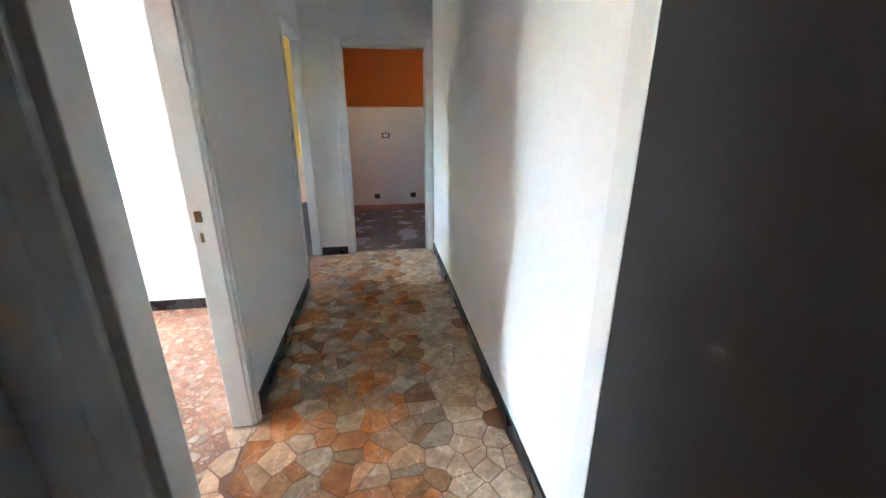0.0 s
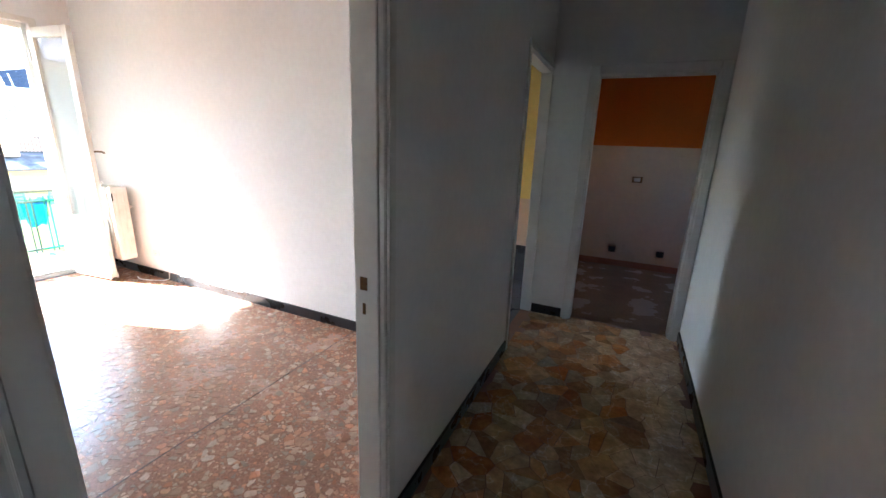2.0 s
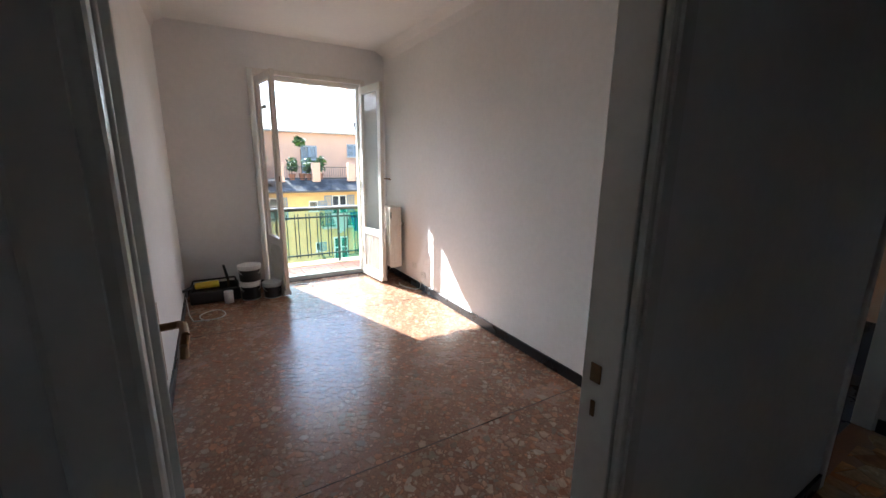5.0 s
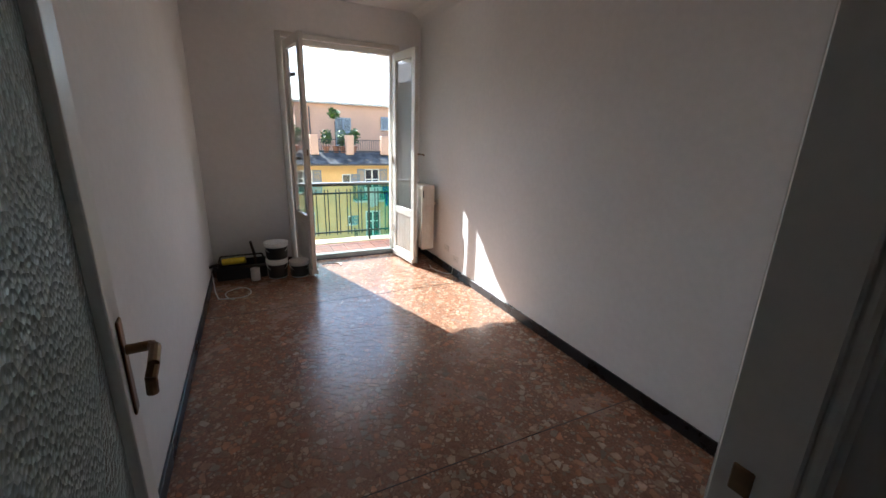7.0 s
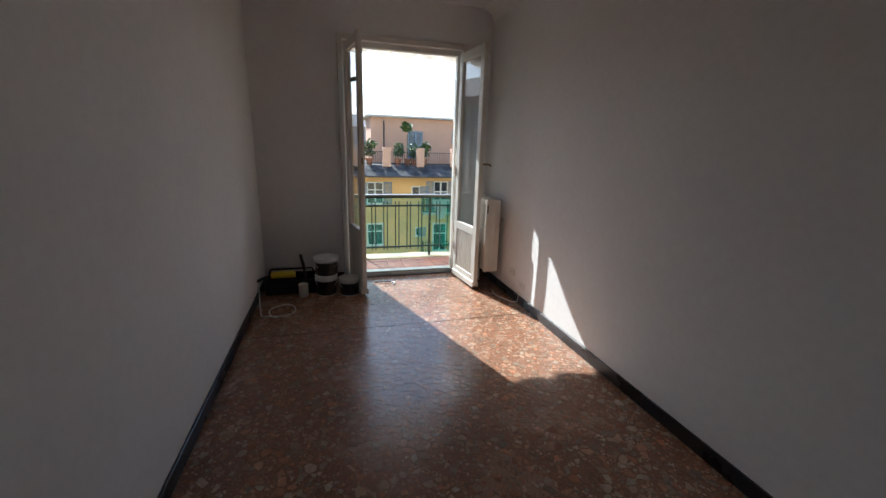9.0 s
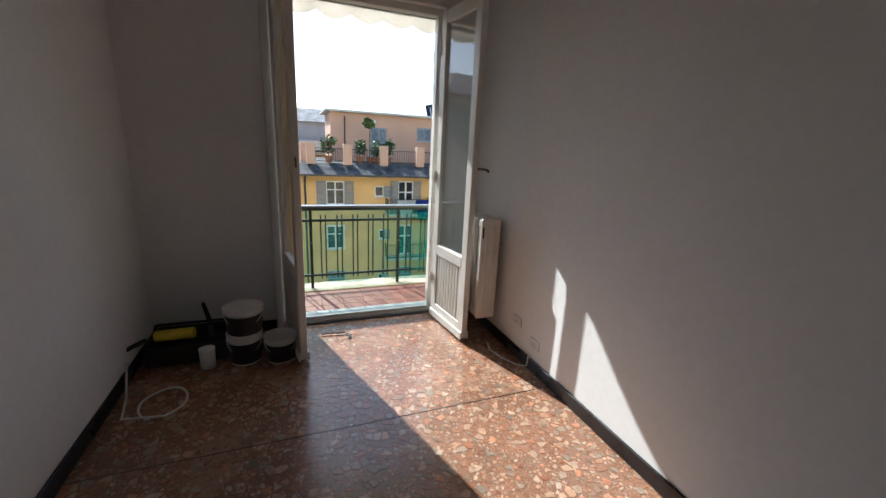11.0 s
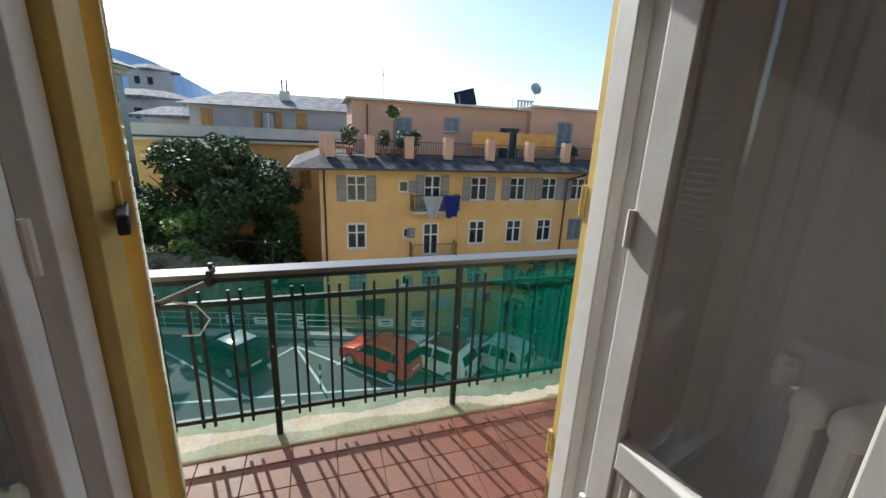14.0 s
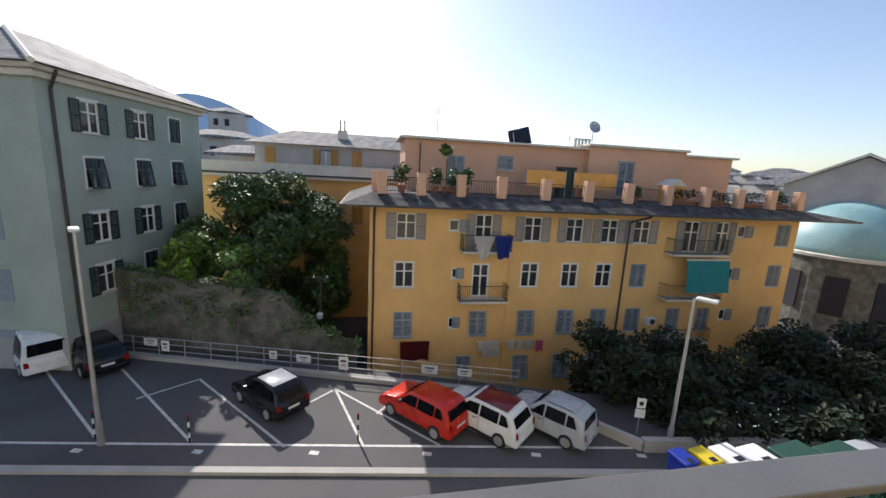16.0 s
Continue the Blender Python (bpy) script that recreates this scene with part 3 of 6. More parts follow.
def shutter(x, y, rz):
    d = empty("louvred_shutter", "ochre painted louvred wooden shutter, folded open onto the balcony", "shutter", x, y, 0.05, rz)
    w, h, t = 0.54, 2.36, 0.04
    for nm, b in (("stile", (0, 0, 0, 0.07, t, h)), ("stile", (w - 0.07, 0, 0, w, t, h)), ("rail", (0.07, 0, 0, w - 0.07, t, 0.10)), ("rail", (0.07, 0, 0.72, w - 0.07, t, 0.80)), ("rail", (0.07, 0, h - 0.09, w - 0.07, t, h))):
        part(nm, soft_box(*b, w=0.004), SHUTYEL, d)
    for z0, z1 in ((0.10, 0.72), (0.80, h - 0.09)):
        k = int((z1 - z0) / 0.036)
        for i in range(k):
            z = z0 + (i + 0.5) * (z1 - z0) / k
            bm = boxes((0.068, -0.006, -0.004, w - 0.068, 0.046, 0.004))
            bmesh.ops.rotate(bm, verts=bm.verts[:], cent=(0, t / 2, 0), matrix=Matrix.Rotation(radians(-38), 3, "X"))
            bmesh.ops.translate(bm, verts=bm.verts[:], vec=(0, 0, z))
            part("slat", bm, SHUTCREAM, d)
    for z in (0.25, 1.15, 2.05):
        part("strap_hinge", soft_box(-0.165, 0.01, z, 0.12, 0.03, z + 0.04, 0.003, 1), DARKIRON, d)
    part("latch", chain([(w - 0.03, t, 1.05), (w - 0.03, t + 0.03, 1.05), (w - 0.03, t + 0.03, 1.12)], 0.006), DARKIRON, d)


shutter(-5.065, 1.572, 200.0)

# ---- balcony ----
BZ = -0.05
B0, B1 = -1.9, 5.6
structure("floor_balcony", boxes((-5.98, B0, -0.24, OX - 0.002, B1, BZ - 0.006)), TILEJOINT, "balcony slab bedding, red tile on top", "floor")
structure("trim_balcony_edge", soft_box(-5.99, B0, -0.26, -5.715, B1, BZ + 0.012, 0.012), KERBSTONE, "weathered pale stone balcony edge, stained", "balcony edge")
PX, PITCH, P0 = -5.81, 0.903, 1.736
RZ = 0.833
rl = empty("balcony_railing", "dark iron balcony railing with flat grey handrail", "railing", PX, 0, 0)
part("handrail", soft_box(-0.035, B0, RZ - 0.022, 0.065, B1, RZ, 0.004), RAILTOP, rl, "flat galvanised handrail, weathered")
part("upper_bar", soft_box(-0.012, B0, 0.665, 0.012, B1, 0.69, 0.003, 1), DARKIRON, rl)
part("under_bar", soft_box(-0.02, B0, RZ - 0.05, 0.04, B1, RZ - 0.023, 0.003, 1), DARKIRON, rl)
part("lower_bar", soft_box(-0.012, B0, 0.09, 0.012, B1, 0.112, 0.003, 1), DARKIRON, rl)
for k in range(-4, 5):
    y = P0 + PITCH * k
    if not B0 < y < B1:
        continue
    part("post", soft_box(-0.014, y - 0.014, BZ + 0.008, 0.014, y + 0.014, RZ - 0.023, 0.002, 1), DARKIRON, rl)
    for j in range(5):
        for s in (-0.024, 0.024):
            yy = y + PITCH * (j + 0.75) / 5.6 + s
            if yy < B1:
                part("baluster", boxes((-0.006, yy - 0.006, 0.06, 0.006, yy + 0.006, 0.735)), DARKIRON, rl)
def net_point(y, f):
    hang = 0.012 * noise.noise((y * 2.2, f * 0.7, 0)) + (0.010 + 0.026 * max(0, min(1, y - 2.3))) * noise.noise((y * 15, f * 0.9, 4))
    zb = -0.005 + 0.025 * noise.noise((y * 3.5, 7.0, 0)) + 0.012 * noise.noise((y * 12, 3.0, 0))
    zt = RZ - 0.03 - 0.012 * abs(noise.noise((y * 4, 9, 9)))
    side = max(0.0, min(1.0, (y - 2.66) / 0.25))
    return (PX - 0.034 + 0.072 * side + hang, y, zt + (zb - zt) * f)


sc = empty("shade_cloth_screen", "thin green woven shade cloth tied along the balcony railing", "shade cloth")
cuts = [B0] + [P0 + PITCH * k for k in range(-4, 5) if B0 < P0 + PITCH * k < B1] + [B1]
for a, b in zip(cuts, cuts[1:]):
    net = bmesh.new()
    ny, nz = max(4, int((b - a) * 95)), 10
    grid = [[net.verts.new(net_point(a + (b - a) * i / ny, j / nz)) for i in range(ny + 1)] for j in range(nz + 1)]
    for j in range(nz):
        for i in range(ny):
            net.faces.new((grid[j][i], grid[j][i + 1], grid[j + 1][i + 1], grid[j + 1][i]))
    smooth(part("cloth_panel", net, NET, sc))
    for z in (0.12, 0.45, 0.8):
        part("tie", tube(bmesh.new(), (PX - 0.045, a, z), (PX + 0.018, a, z), 0.004, 6), PLASTICW, sc, "white plastic tie")
# clamp and line pole
cl = empty("washing_line_pole", "grey washing line pole clamped to the handrail by a black clip", "line pole", -5.75, 1.53, RZ)
part("clamp", soft_box(-0.05, -0.011, -0.05, 0.02, 0.011, 0.018, 0.004), PLASTICB, cl)
part("knob", tube(bmesh.new(), (-0.02, 0, 0.016), (-0.02, 0, 0.04), 0.009, 10), PLASTICB, cl)
part("pole", tube(bmesh.new(), (0.03, -0.015, -0.03), (0.19, -0.36, -0.14), 0.013, 10), RAILTOP, cl)
part("pole_ring", tube(bmesh.new(), (0.095, -0.157, -0.075), (0.101, -0.17, -0.079), 0.017, 10), PLASTICB, cl)
part("cord", chain([(0.08, -0.12, -0.08), (0.05, -0.05, -0.11), (0.0, -0.02, -0.2), (0.02, -0.06, -0.26), (0.03, -0.12, -0.25)], 0.004), PLASTICW, cl)
# awning overhead
aw = empty("awning", "rolled white awning with a scalloped valance over the balcony", "awning", -5.93, 0, 0)
part("front_bar", tube(bmesh.new(), (0, 0.2, 2.72), (0, 4.3, 2.72), 0.022, 10), RAILTOP, aw)
val = bmesh.new()
n = 220
top, bot = [], []
for i in range(n + 1):
    y = 0.2 + 4.1 * i / n
    dx = 0.008 * math.sin(y * 15)
    top.append(val.verts.new((dx, y, 2.705)))
    bot.append(val.verts.new((dx * 2, y, 2.62 - 0.055 * abs(math.sin(math.pi * y / 0.31)))))
for i in range(n):
    val.faces.new((top[i], top[i + 1], bot[i + 1], bot[i]))
bmesh.ops.solidify(val, geom=val.faces[:], thickness=0.004)
part("valance", val, AWNCLOTH, aw, "scalloped cloth valance")
cv = bmesh.new()
vs = [cv.verts.new(p) for p in ((0, 0.2, 2.735), (0, 4.3, 2.735), (0.966, 4.3, 3.07), (0.966, 0.2, 3.07))]
cv.faces.new(vs)
bmesh.ops.solidify(cv, geom=cv.faces[:], thickness=0.005)
part("canopy", cv, AWNCLOTH, aw, "sloping awning cloth")
for y in (0.25, 4.25):
    part("arm", tube(bmesh.new(), (0, y, 2.70), (0.97, y, 2.85), 0.015), RAILTOP, aw)
# own facade
structure("wall_facade", boxes((OX, -12, -9, OX + 0.30, 9 + 5, -0.24), (OX, -12, -0.24, OX + 0.02, W0 - 0.032, 9), (OX, W1 + 0.032, -0.24, OX + 0.02, 3.4, 9), (OX, 4.6, -0.24, OX + 0.02, 14, 9), (OX, 3.4, -0.24, OX + 0.02, 4.6, 0.9), (OX, 3.4, 2.4, OX + 0.02, 4.6, 9), (OX, W0 - 0.032, WH + 0.0, OX + 0.02, W1 + 0.032, 9)), EXTWALL, "cream rendered outside wall of the house", "wall")
structure("roof_flat", boxes((OX, -12, 9, 8, 14, 9.3)), CONCRETE, "flat roof over the flat's own house", "roof")

# ---- things in the room ----
def radiator():
    r = empty("radiator", "cream painted cast iron radiator hung on the wall", "radiator", -4.19, RR - 0.19, 0.125)
    for i in range(4):
        bm = soft_box(-0.030, -0.025, 0.075, 0.030, 0.125, 0.155, 0.022, 3)
        for y in (-0.003, 0.05, 0.103):
            tube(bm, (0, y, 0.11), (0, y, 0.81), 0.021, 10)
        part("section", bm, TRIMW, r).location.x = -0.045 - i * 0.066
        top = soft_box(-0.030, -0.025, 0.765, 0.030, 0.125, 0.84, 0.024, 4)
        smooth(part("section_top", top, TRIMW, r)).location.x = -0.045 - i * 0.066
    bm = soft_box(-0.014, -0.028, 0.075, 0.0, 0.128, 0.84, 0.012, 3)
    for y in (0.018, 0.082):
        tube(bm, (-0.004, y, 0.12), (-0.004, y, 0.79), 0.012, 8)
    part("end_panel", bm, TRIMW, r, "cream end section with ribs")
    for z in (0.29, 0.58):
        for y in (0.0, 0.05, 0.1):
            part("rivet", tube(bmesh.new(), (0.0, y, z), (0.008, y, z), 0.007, 8), TRIMW, r)
    part("plug", soft_box(0.0, -0.020, 0.70, 0.004, -0.008, 0.78, 0.002, 1), DARKIRON, r, "dark plug slot")
    part("pipe", chain([(-0.26, 0.05, 0.115), (-0.33, 0.05, 0.115), (-0.33, 0.05, -0.125)], 0.012), TRIMW, r)
    part("valve", tube(bmesh.new(), (-0.26, 0.05, 0.80), (-0.33, 0.05, 0.80), 0.016, 10), CHROME, r)
    part("valve_knob", lathe([(0.014, 0.78), (0.024, 0.80), (0.027, 0.85), (0.018, 0.87)], 14, cx=-0.32, cy=0.05), PLASTICW, r, "white radiator valve knob")
    for xx in (-0.08, -0.21):
        part("bracket", soft_box(xx - 0.012, 0.12, 0.60, xx + 0.012, 0.188, 0.63, 0.004, 1), TRIMW, r)


radiator()
ca = tagged(part("cable", chain([(-4.15, 2.93, 0.006), (-4.05, 2.90, 0.006), (-3.92, 2.93, 0.006), (-3.80, 2.99, 0.006), (-3.76, 3.03, 0.02), (-3.76, 3.04, 0.12)], 0.005, 6), PLASTICW), "white cable lying along the wall by the radiator", "cable")
for x, z, w in ((-3.95, 0.27, 0.11), (-3.72, 0.20, 0.11)):
    so = empty("wall_socket", "painted over white wall socket low on the wall", "socket", x, RR, z, group="low sockets")
    part("plate", soft_box(-w / 2, -0.008, -0.035, w / 2, 0, 0.035, 0.003), PLASTICW, so)
    part("insert", soft_box(-0.02, -0.011, -0.022, 0.02, -0.008, 0.022, 0.002, 1), PLASTICW, so)
    part("pin_hole", tube(bmesh.new(), (0, -0.0125, 0), (0, -0.011, 0), 0.004), PLASTICB, so)
for x, z, w in ((0.594, 1.153, 0.12), (0.421, 0.22, 0.085), (0.994, 0.225, 0.085)):
    so = empty("kitchen_socket", "dark framed socket set in the kitchen tiles", "socket", x, 6.29, z, group="kitchen sockets")
    part("plate", soft_box(-w / 2, -0.008, -0.038, w / 2, 0, 0.038, 0.003), BRONZE if w > 0.1 else PLASTICB, so)
    part("insert", soft_box(-w * 0.3, -0.011, -0.022, w * 0.3, -0.008, 0.022, 0.002, 1), PLASTICW if w > 0.1 else PLASTICB, so)


def bucket(x, y, z, r, h, body, label, lid=True):
    b = empty("paint_bucket", label, "bucket", x, y, z, group="paint buckets")
    smooth(part("body", lathe([(r * 0.86, 0), (r * 0.87, 0.006), (r * 0.97, h * 0.8), (r * 1.02, h * 0.82), (r * 1.02, h * 0.88), (r, h)], 28), body, b))
    part("band", lathe([(r * 0.885, h * 0.06), (r * 0.90, h * 0.065), (r * 0.985, h * 0.76), (r * 0.95, h * 0.77)], 28), PLASTICB if body is PLASTICW else PINKLABEL, b, "printed dark label band")
    if lid:
        part("lid", lathe([(r * 1.04, h * 0.97), (r * 1.06, h * 0.98), (r * 1.06, h * 1.03), (r * 0.98, h * 1.04), (r * 0.96, h * 1.015)], 28), PLASTICW, b, "white plastic lid, paint stained")
    a = [(r * 1.03 * math.cos(t), -r * 1.05 * math.sin(t) * 0.6 - r * 0.5 * math.sin(t), h * 0.86 - 0.45 * h * math.sin(t)) for t in np.linspace(0, math.pi, 13)]
    part("handle", chain([(p[1] * -0.75 , p[0], p[2]) for p in a], 0.004), PLASTICW, b, "wire carrying handle")
    return b


bucket(-4.40, 1.24, 0.0, 0.105, 0.20, PLASTICW, "white plastic paint bucket with dark label, closed lid")
bucket(-4.40, 1.245, 0.205, 0.115, 0.18, PLASTICW, "white plastic paint bucket stacked on another bucket")
bucket(-4.36, 1.46, 0.0, 0.10, 0.17, PLASTICW, "low paint bucket with dark rim by the window", True)
tool_tray = empty("tool_tray", "black plastic tool tray on the floor in the corner", "tool tray", -4.60, 0.90, 0)
tb = soft_box(-0.17, -0.24, 0, 0.17, 0.24, 0.14, 0.015)
bmesh.ops.delete(tb, geom=[f for f in tb.faces if f.normal.z > 0.9 and f.calc_area() > 0.05], context="FACES")
bmesh.ops.solidify(tb, geom=tb.faces[:], thickness=0.006)
part("body", tb, PLASTICB, tool_tray)
part("bottom", boxes((-0.15, -0.22, 0.005, 0.15, 0.22, 0.06)), PLASTICB, tool_tray)
part("carry_bar", chain([(0, -0.23, 0.12), (0, -0.2, 0.22), (0, 0.2, 0.22), (0, 0.23, 0.12)], 0.01), PLASTICB, tool_tray)
rol = empty("paint_roller", "yellow paint roller lying across the tool tray", "paint roller", -4.50, 0.80, 0.19)
part("sleeve", tube(bmesh.new(), (0, -0.08, 0), (0.02, 0.14, 0.01), 0.035, 16), YELPLASTIC, rol)
part("grip", tube(bmesh.new(), (0.05, -0.12, 0), (0.14, -0.2, -0.01), 0.014, 10), PLASTICB, rol)
br = empty("paint_brush", "paint brush standing upright in the tool tray", "paint brush", -4.52, 1.03, 0.14)
part("handle", tube(bmesh.new(), (0, 0, 0.09), (0.02, -0.03, 0.25), 0.016, 10, 0.012), PLASTICB, br)
part("bristles", soft_box(-0.03, -0.012, 0, 0.03, 0.012, 0.09, 0.004), BARK, br)
tin = empty("small_tin", "small white tin beside the tool tray", "tin", -4.37, 1.02, 0)
smooth(part("body", lathe([(0.045, 0), (0.045, 0.11), (0.042, 0.115)], 20), PLASTICW, tin))
part("lid", lathe([(0.047, 0.112), (0.047, 0.127), (0.04, 0.129)], 20), PLASTICW, tin)
loop = [(-4.02 + 0.14 * math.cos(t), 0.86 + 0.11 * math.sin(t), 0.007 + 0.004 * math.sin(3 * t)) for t in np.linspace(0.3, 6.0, 24)]
tagged(part("coiled_cable", chain([(-4.25, 0.64, 0.16), (-4.12, 0.66, 0.01), (-3.92, 0.70, 0.007)] + loop, 0.006, 6), PLASTICW), "white cable loop lying on the terrazzo floor", "cable")
tagged(part("bent_rod", chain([(-4.62, 1.74, 0.012), (-4.60, 1.92, 0.012), (-4.55, 1.95, 0.012), (-4.50, 1.93, 0.012)], 0.007, 6), RAILTOP), "bent metal rod lying by the threshold", "metal rod")

# ---- outdoors: ground and street ----
GZ = -9.0
LOWZ = -12.6
gb = bmesh.new()
# one sheet: street level in front, dropping behind the car park's edge to the yards, and out to the horizon
prof = [(-5.3, GZ), (-14, GZ), (-20, GZ), (-21.5, GZ)]
ys = [-3000, -400, -60, -30, -14, 0, 10, 13, 20, 40, 80, 400, 3000]


def edge_x(y):
    return -25.0 + 0.312 * max(-30, min(60, y))


rows = []
for y in ys:
    e = edge_x(y) if -60 < y < 80 else (-34 if y < 0 else -6.3)
    rows.append([gb.verts.new(p) for p in ((3000, y, GZ), (40, y, GZ), (-5.0, y, GZ), (e - 0.4, y, GZ), (e - 0.6, y, LOWZ), (-60, y, LOWZ), (-300, y, LOWZ + 2), (-4500, y, LOWZ))])
for a, b in zip(rows, rows[1:]):
    for i in range(7):
        gb.faces.new((a[i], a[i + 1], b[i + 1], b[i]))
structure("ground", gb, ASPHALT, "grey worn asphalt of the street and car park", "ground")
RD = Vector((0.131, 0.991, 0))
RNV = Vector((0.991, -0.131, 0))


def strip(bm, p, q, w, z, t=0.004):
    p, q = Vector(p), Vector(q)
    d = (q - p).normalized()
    s = Vector((-d.y, d.x, 0)) * w / 2
    vs = [bm.verts.new((v.x, v.y, zz)) for zz in (z, z + t) for v in (p - s, p + s, q + s, q - s)]
    for f in ((4, 5, 6, 7), (0, 1, 5, 4), (1, 2, 6, 5), (2, 3, 7, 6), (3, 0, 4, 7)):
        bm.faces.new([vs[i] for i in f])
    return bm


marks = empty("road_markings", "worn white painted parking bay lines", "road marking", kind="structure")
part("line", strip(bmesh.new(), (-22.2, -24, 0), (-17.45, 12.6, 0), 0.12, GZ + 0.003), LINE, marks)
for p, q in (((-26.3, -13.6), (-20.35, -7.85)), ((-25.9, -10.0), (-19.8, -4.45)), ((-24.55, -5.95), (-19.1, -0.95)), ((-23.1, 0.55), (-18.85, 1.95)), ((-23.0, 0.6), (-18.5, 4.9)), ((-22.0, 3.5), (-18.2, 7.6)), ((-27.5, -18), (-21, -12)), ((-21.0, 7.2), (-17.9, 10.4))):
    part("line", strip(bmesh.new(), (*p, 0), (*q, 0), 0.11, GZ + 0.0075), LINE, marks)
for p, q in (((-24.5, -5.9), (-23.0, -7.9)), ((-22.6, -0.9), (-21.6, -2.0)), ((-22.9, 0.5), (-22.0, -0.4)), ((-21.9, 3.4), (-20.8, 2.5))):
    part("line", strip(bmesh.new(), (*p, 0), (*q, 0), 0.1, GZ + 0.012), LINE, marks)
for i in range(6):
    c = RD * (-9 + 4.2 * i) + Vector((-18.62, 0.6, 0))
    part("patch", strip(bmesh.new(), c, c + RD * 0.35 + RNV * 0.05, 0.2, GZ + 0.003), LINE, marks)
structure("kerb_traffic_island", strip(bmesh.new(), (-20.3, -20, 0), (-15.9, 13.4, 0), 0.28, GZ, 0.13), CONCRETE, "pale concrete kerb strip along the street", "kerb")
structure("pavement_near", strip(bmesh.new(), (-9.5, -30, 0), (-7.0, 40, 0), 3.0, GZ, 0.14), PAVE, "grey stone pavement below the house", "pavement")
structure("kerb_car_park", strip(bmesh.new(), (-27.9, -12.4, 0), (-21.75, 8.5, 0), 0.35, GZ, 0.22), CONCRETE, "low concrete kerb along the car park fence", "kerb")
structure("kerb_planting", strip(bmesh.new(), (-17.3, 12.9, 0), (-13.8, 40, 0), 0.3, GZ, 0.5), CONCRETE, "low concrete wall round the planting", "kerb")
structure("kerb_planting_side", strip(bmesh.new(), (-17.3, 12.9, 0), (-20.9, 9.9, 0), 0.25, GZ, 0.4), CONCRETE, "low concrete wall beside the car park", "kerb")


# ---- foliage ----
def foliage(clumps, leaf, rng, per=120):
    """Small folded leaves strewn over lumps; clumps: (x, y, z, radius, flatness)."""
    vs, fs = [], []
    for cx, cy, cz, r, fl in clumps:
        for _ in range(int(per * r * r)):
            while True:
                d = Vector((rng.uniform(-1, 1), rng.uniform(-1, 1), rng.uniform(-1, 1)))
                if 0.05 < d.length < 1:
                    break
            d = d.normalized() * (0.62 + 0.42 * rng.random())
            c = Vector((cx + d.x * r, cy + d.y * r, cz + d.z * r * fl))
            a = Vector((rng.uniform(-1, 1), rng.uniform(-1, 1), rng.uniform(-0.6, 0.6))).normalized()
            b = a.cross(Vector((rng.uniform(-1, 1), rng.uniform(-1, 1), 1.2))).normalized()
            s = leaf * rng.uniform(0.6, 1.4)
            k = len(vs)
            vs += [tuple(c - a * s), tuple(c + b * s * 0.45), tuple(c + a * s - Vector((0, 0, s * 0.3))), tuple(c - b * s * 0.45)]
            fs += [(k, k + 1, k + 2), (k, k + 2, k + 3)]
    return vs, fs


def leafy(name, clumps, leaf, material, rng, parent, per=120, label=""):
    me = bpy.data.meshes.new(name)
    v, f = foliage(clumps, leaf, rng, per)
    me.from_pydata(v, [], f)
    me.materials.append(material)
    ob = new(name, me)
    ob.parent = parent
    if label:
        ob["label"] = label
    return ob


def tree(x, y, z, h, rad, label, seed, material, leaf=0.22, n=46, per=300, squash=0.8):
    rng = random.Random(seed)
    t = empty("tree", label, "tree", x, y, z)
    bm = bmesh.new()
    tube(bm, (0, 0, -0.1), (0.2, 0.1, h * 0.45), 0.32, 10, 0.2)
    for i in range(7):
        a = 6.283 * i / 7 + rng.random()
        p = Vector((0.15, 0.08, h * rng.uniform(0.28, 0.45)))
        q = p + Vector((math.cos(a) * rad * 0.5, math.sin(a) * rad * 0.5, h * 0.25))
        tube(bm, p, q, 0.13, 7, 0.06)
        for _ in range(3):
            tube(bm, q, q + Vector((rng.uniform(-1, 1) * rad * 0.35, rng.uniform(-1, 1) * rad * 0.35, rng.uniform(0.2, 1) * h * 0.15)), 0.055, 5, 0.02)
    part("trunk", bm, BARK, t)
    cl = []
    for _ in range(n):
        a, u = rng.uniform(0, 6.283), rng.uniform(-0.85, 1)
        rr = math.sqrt(max(0.05, 1 - u * u)) * rng.uniform(0.55, 0.95)
        cl.append((math.cos(a) * rr * rad, math.sin(a) * rr * rad, h - rad * squash * 1.1 + u * rad * squash, rng.uniform(0.14, 0.30) * rad, 0.8))
    leafy("crown", cl, leaf, material, rng, t, per)
    return t


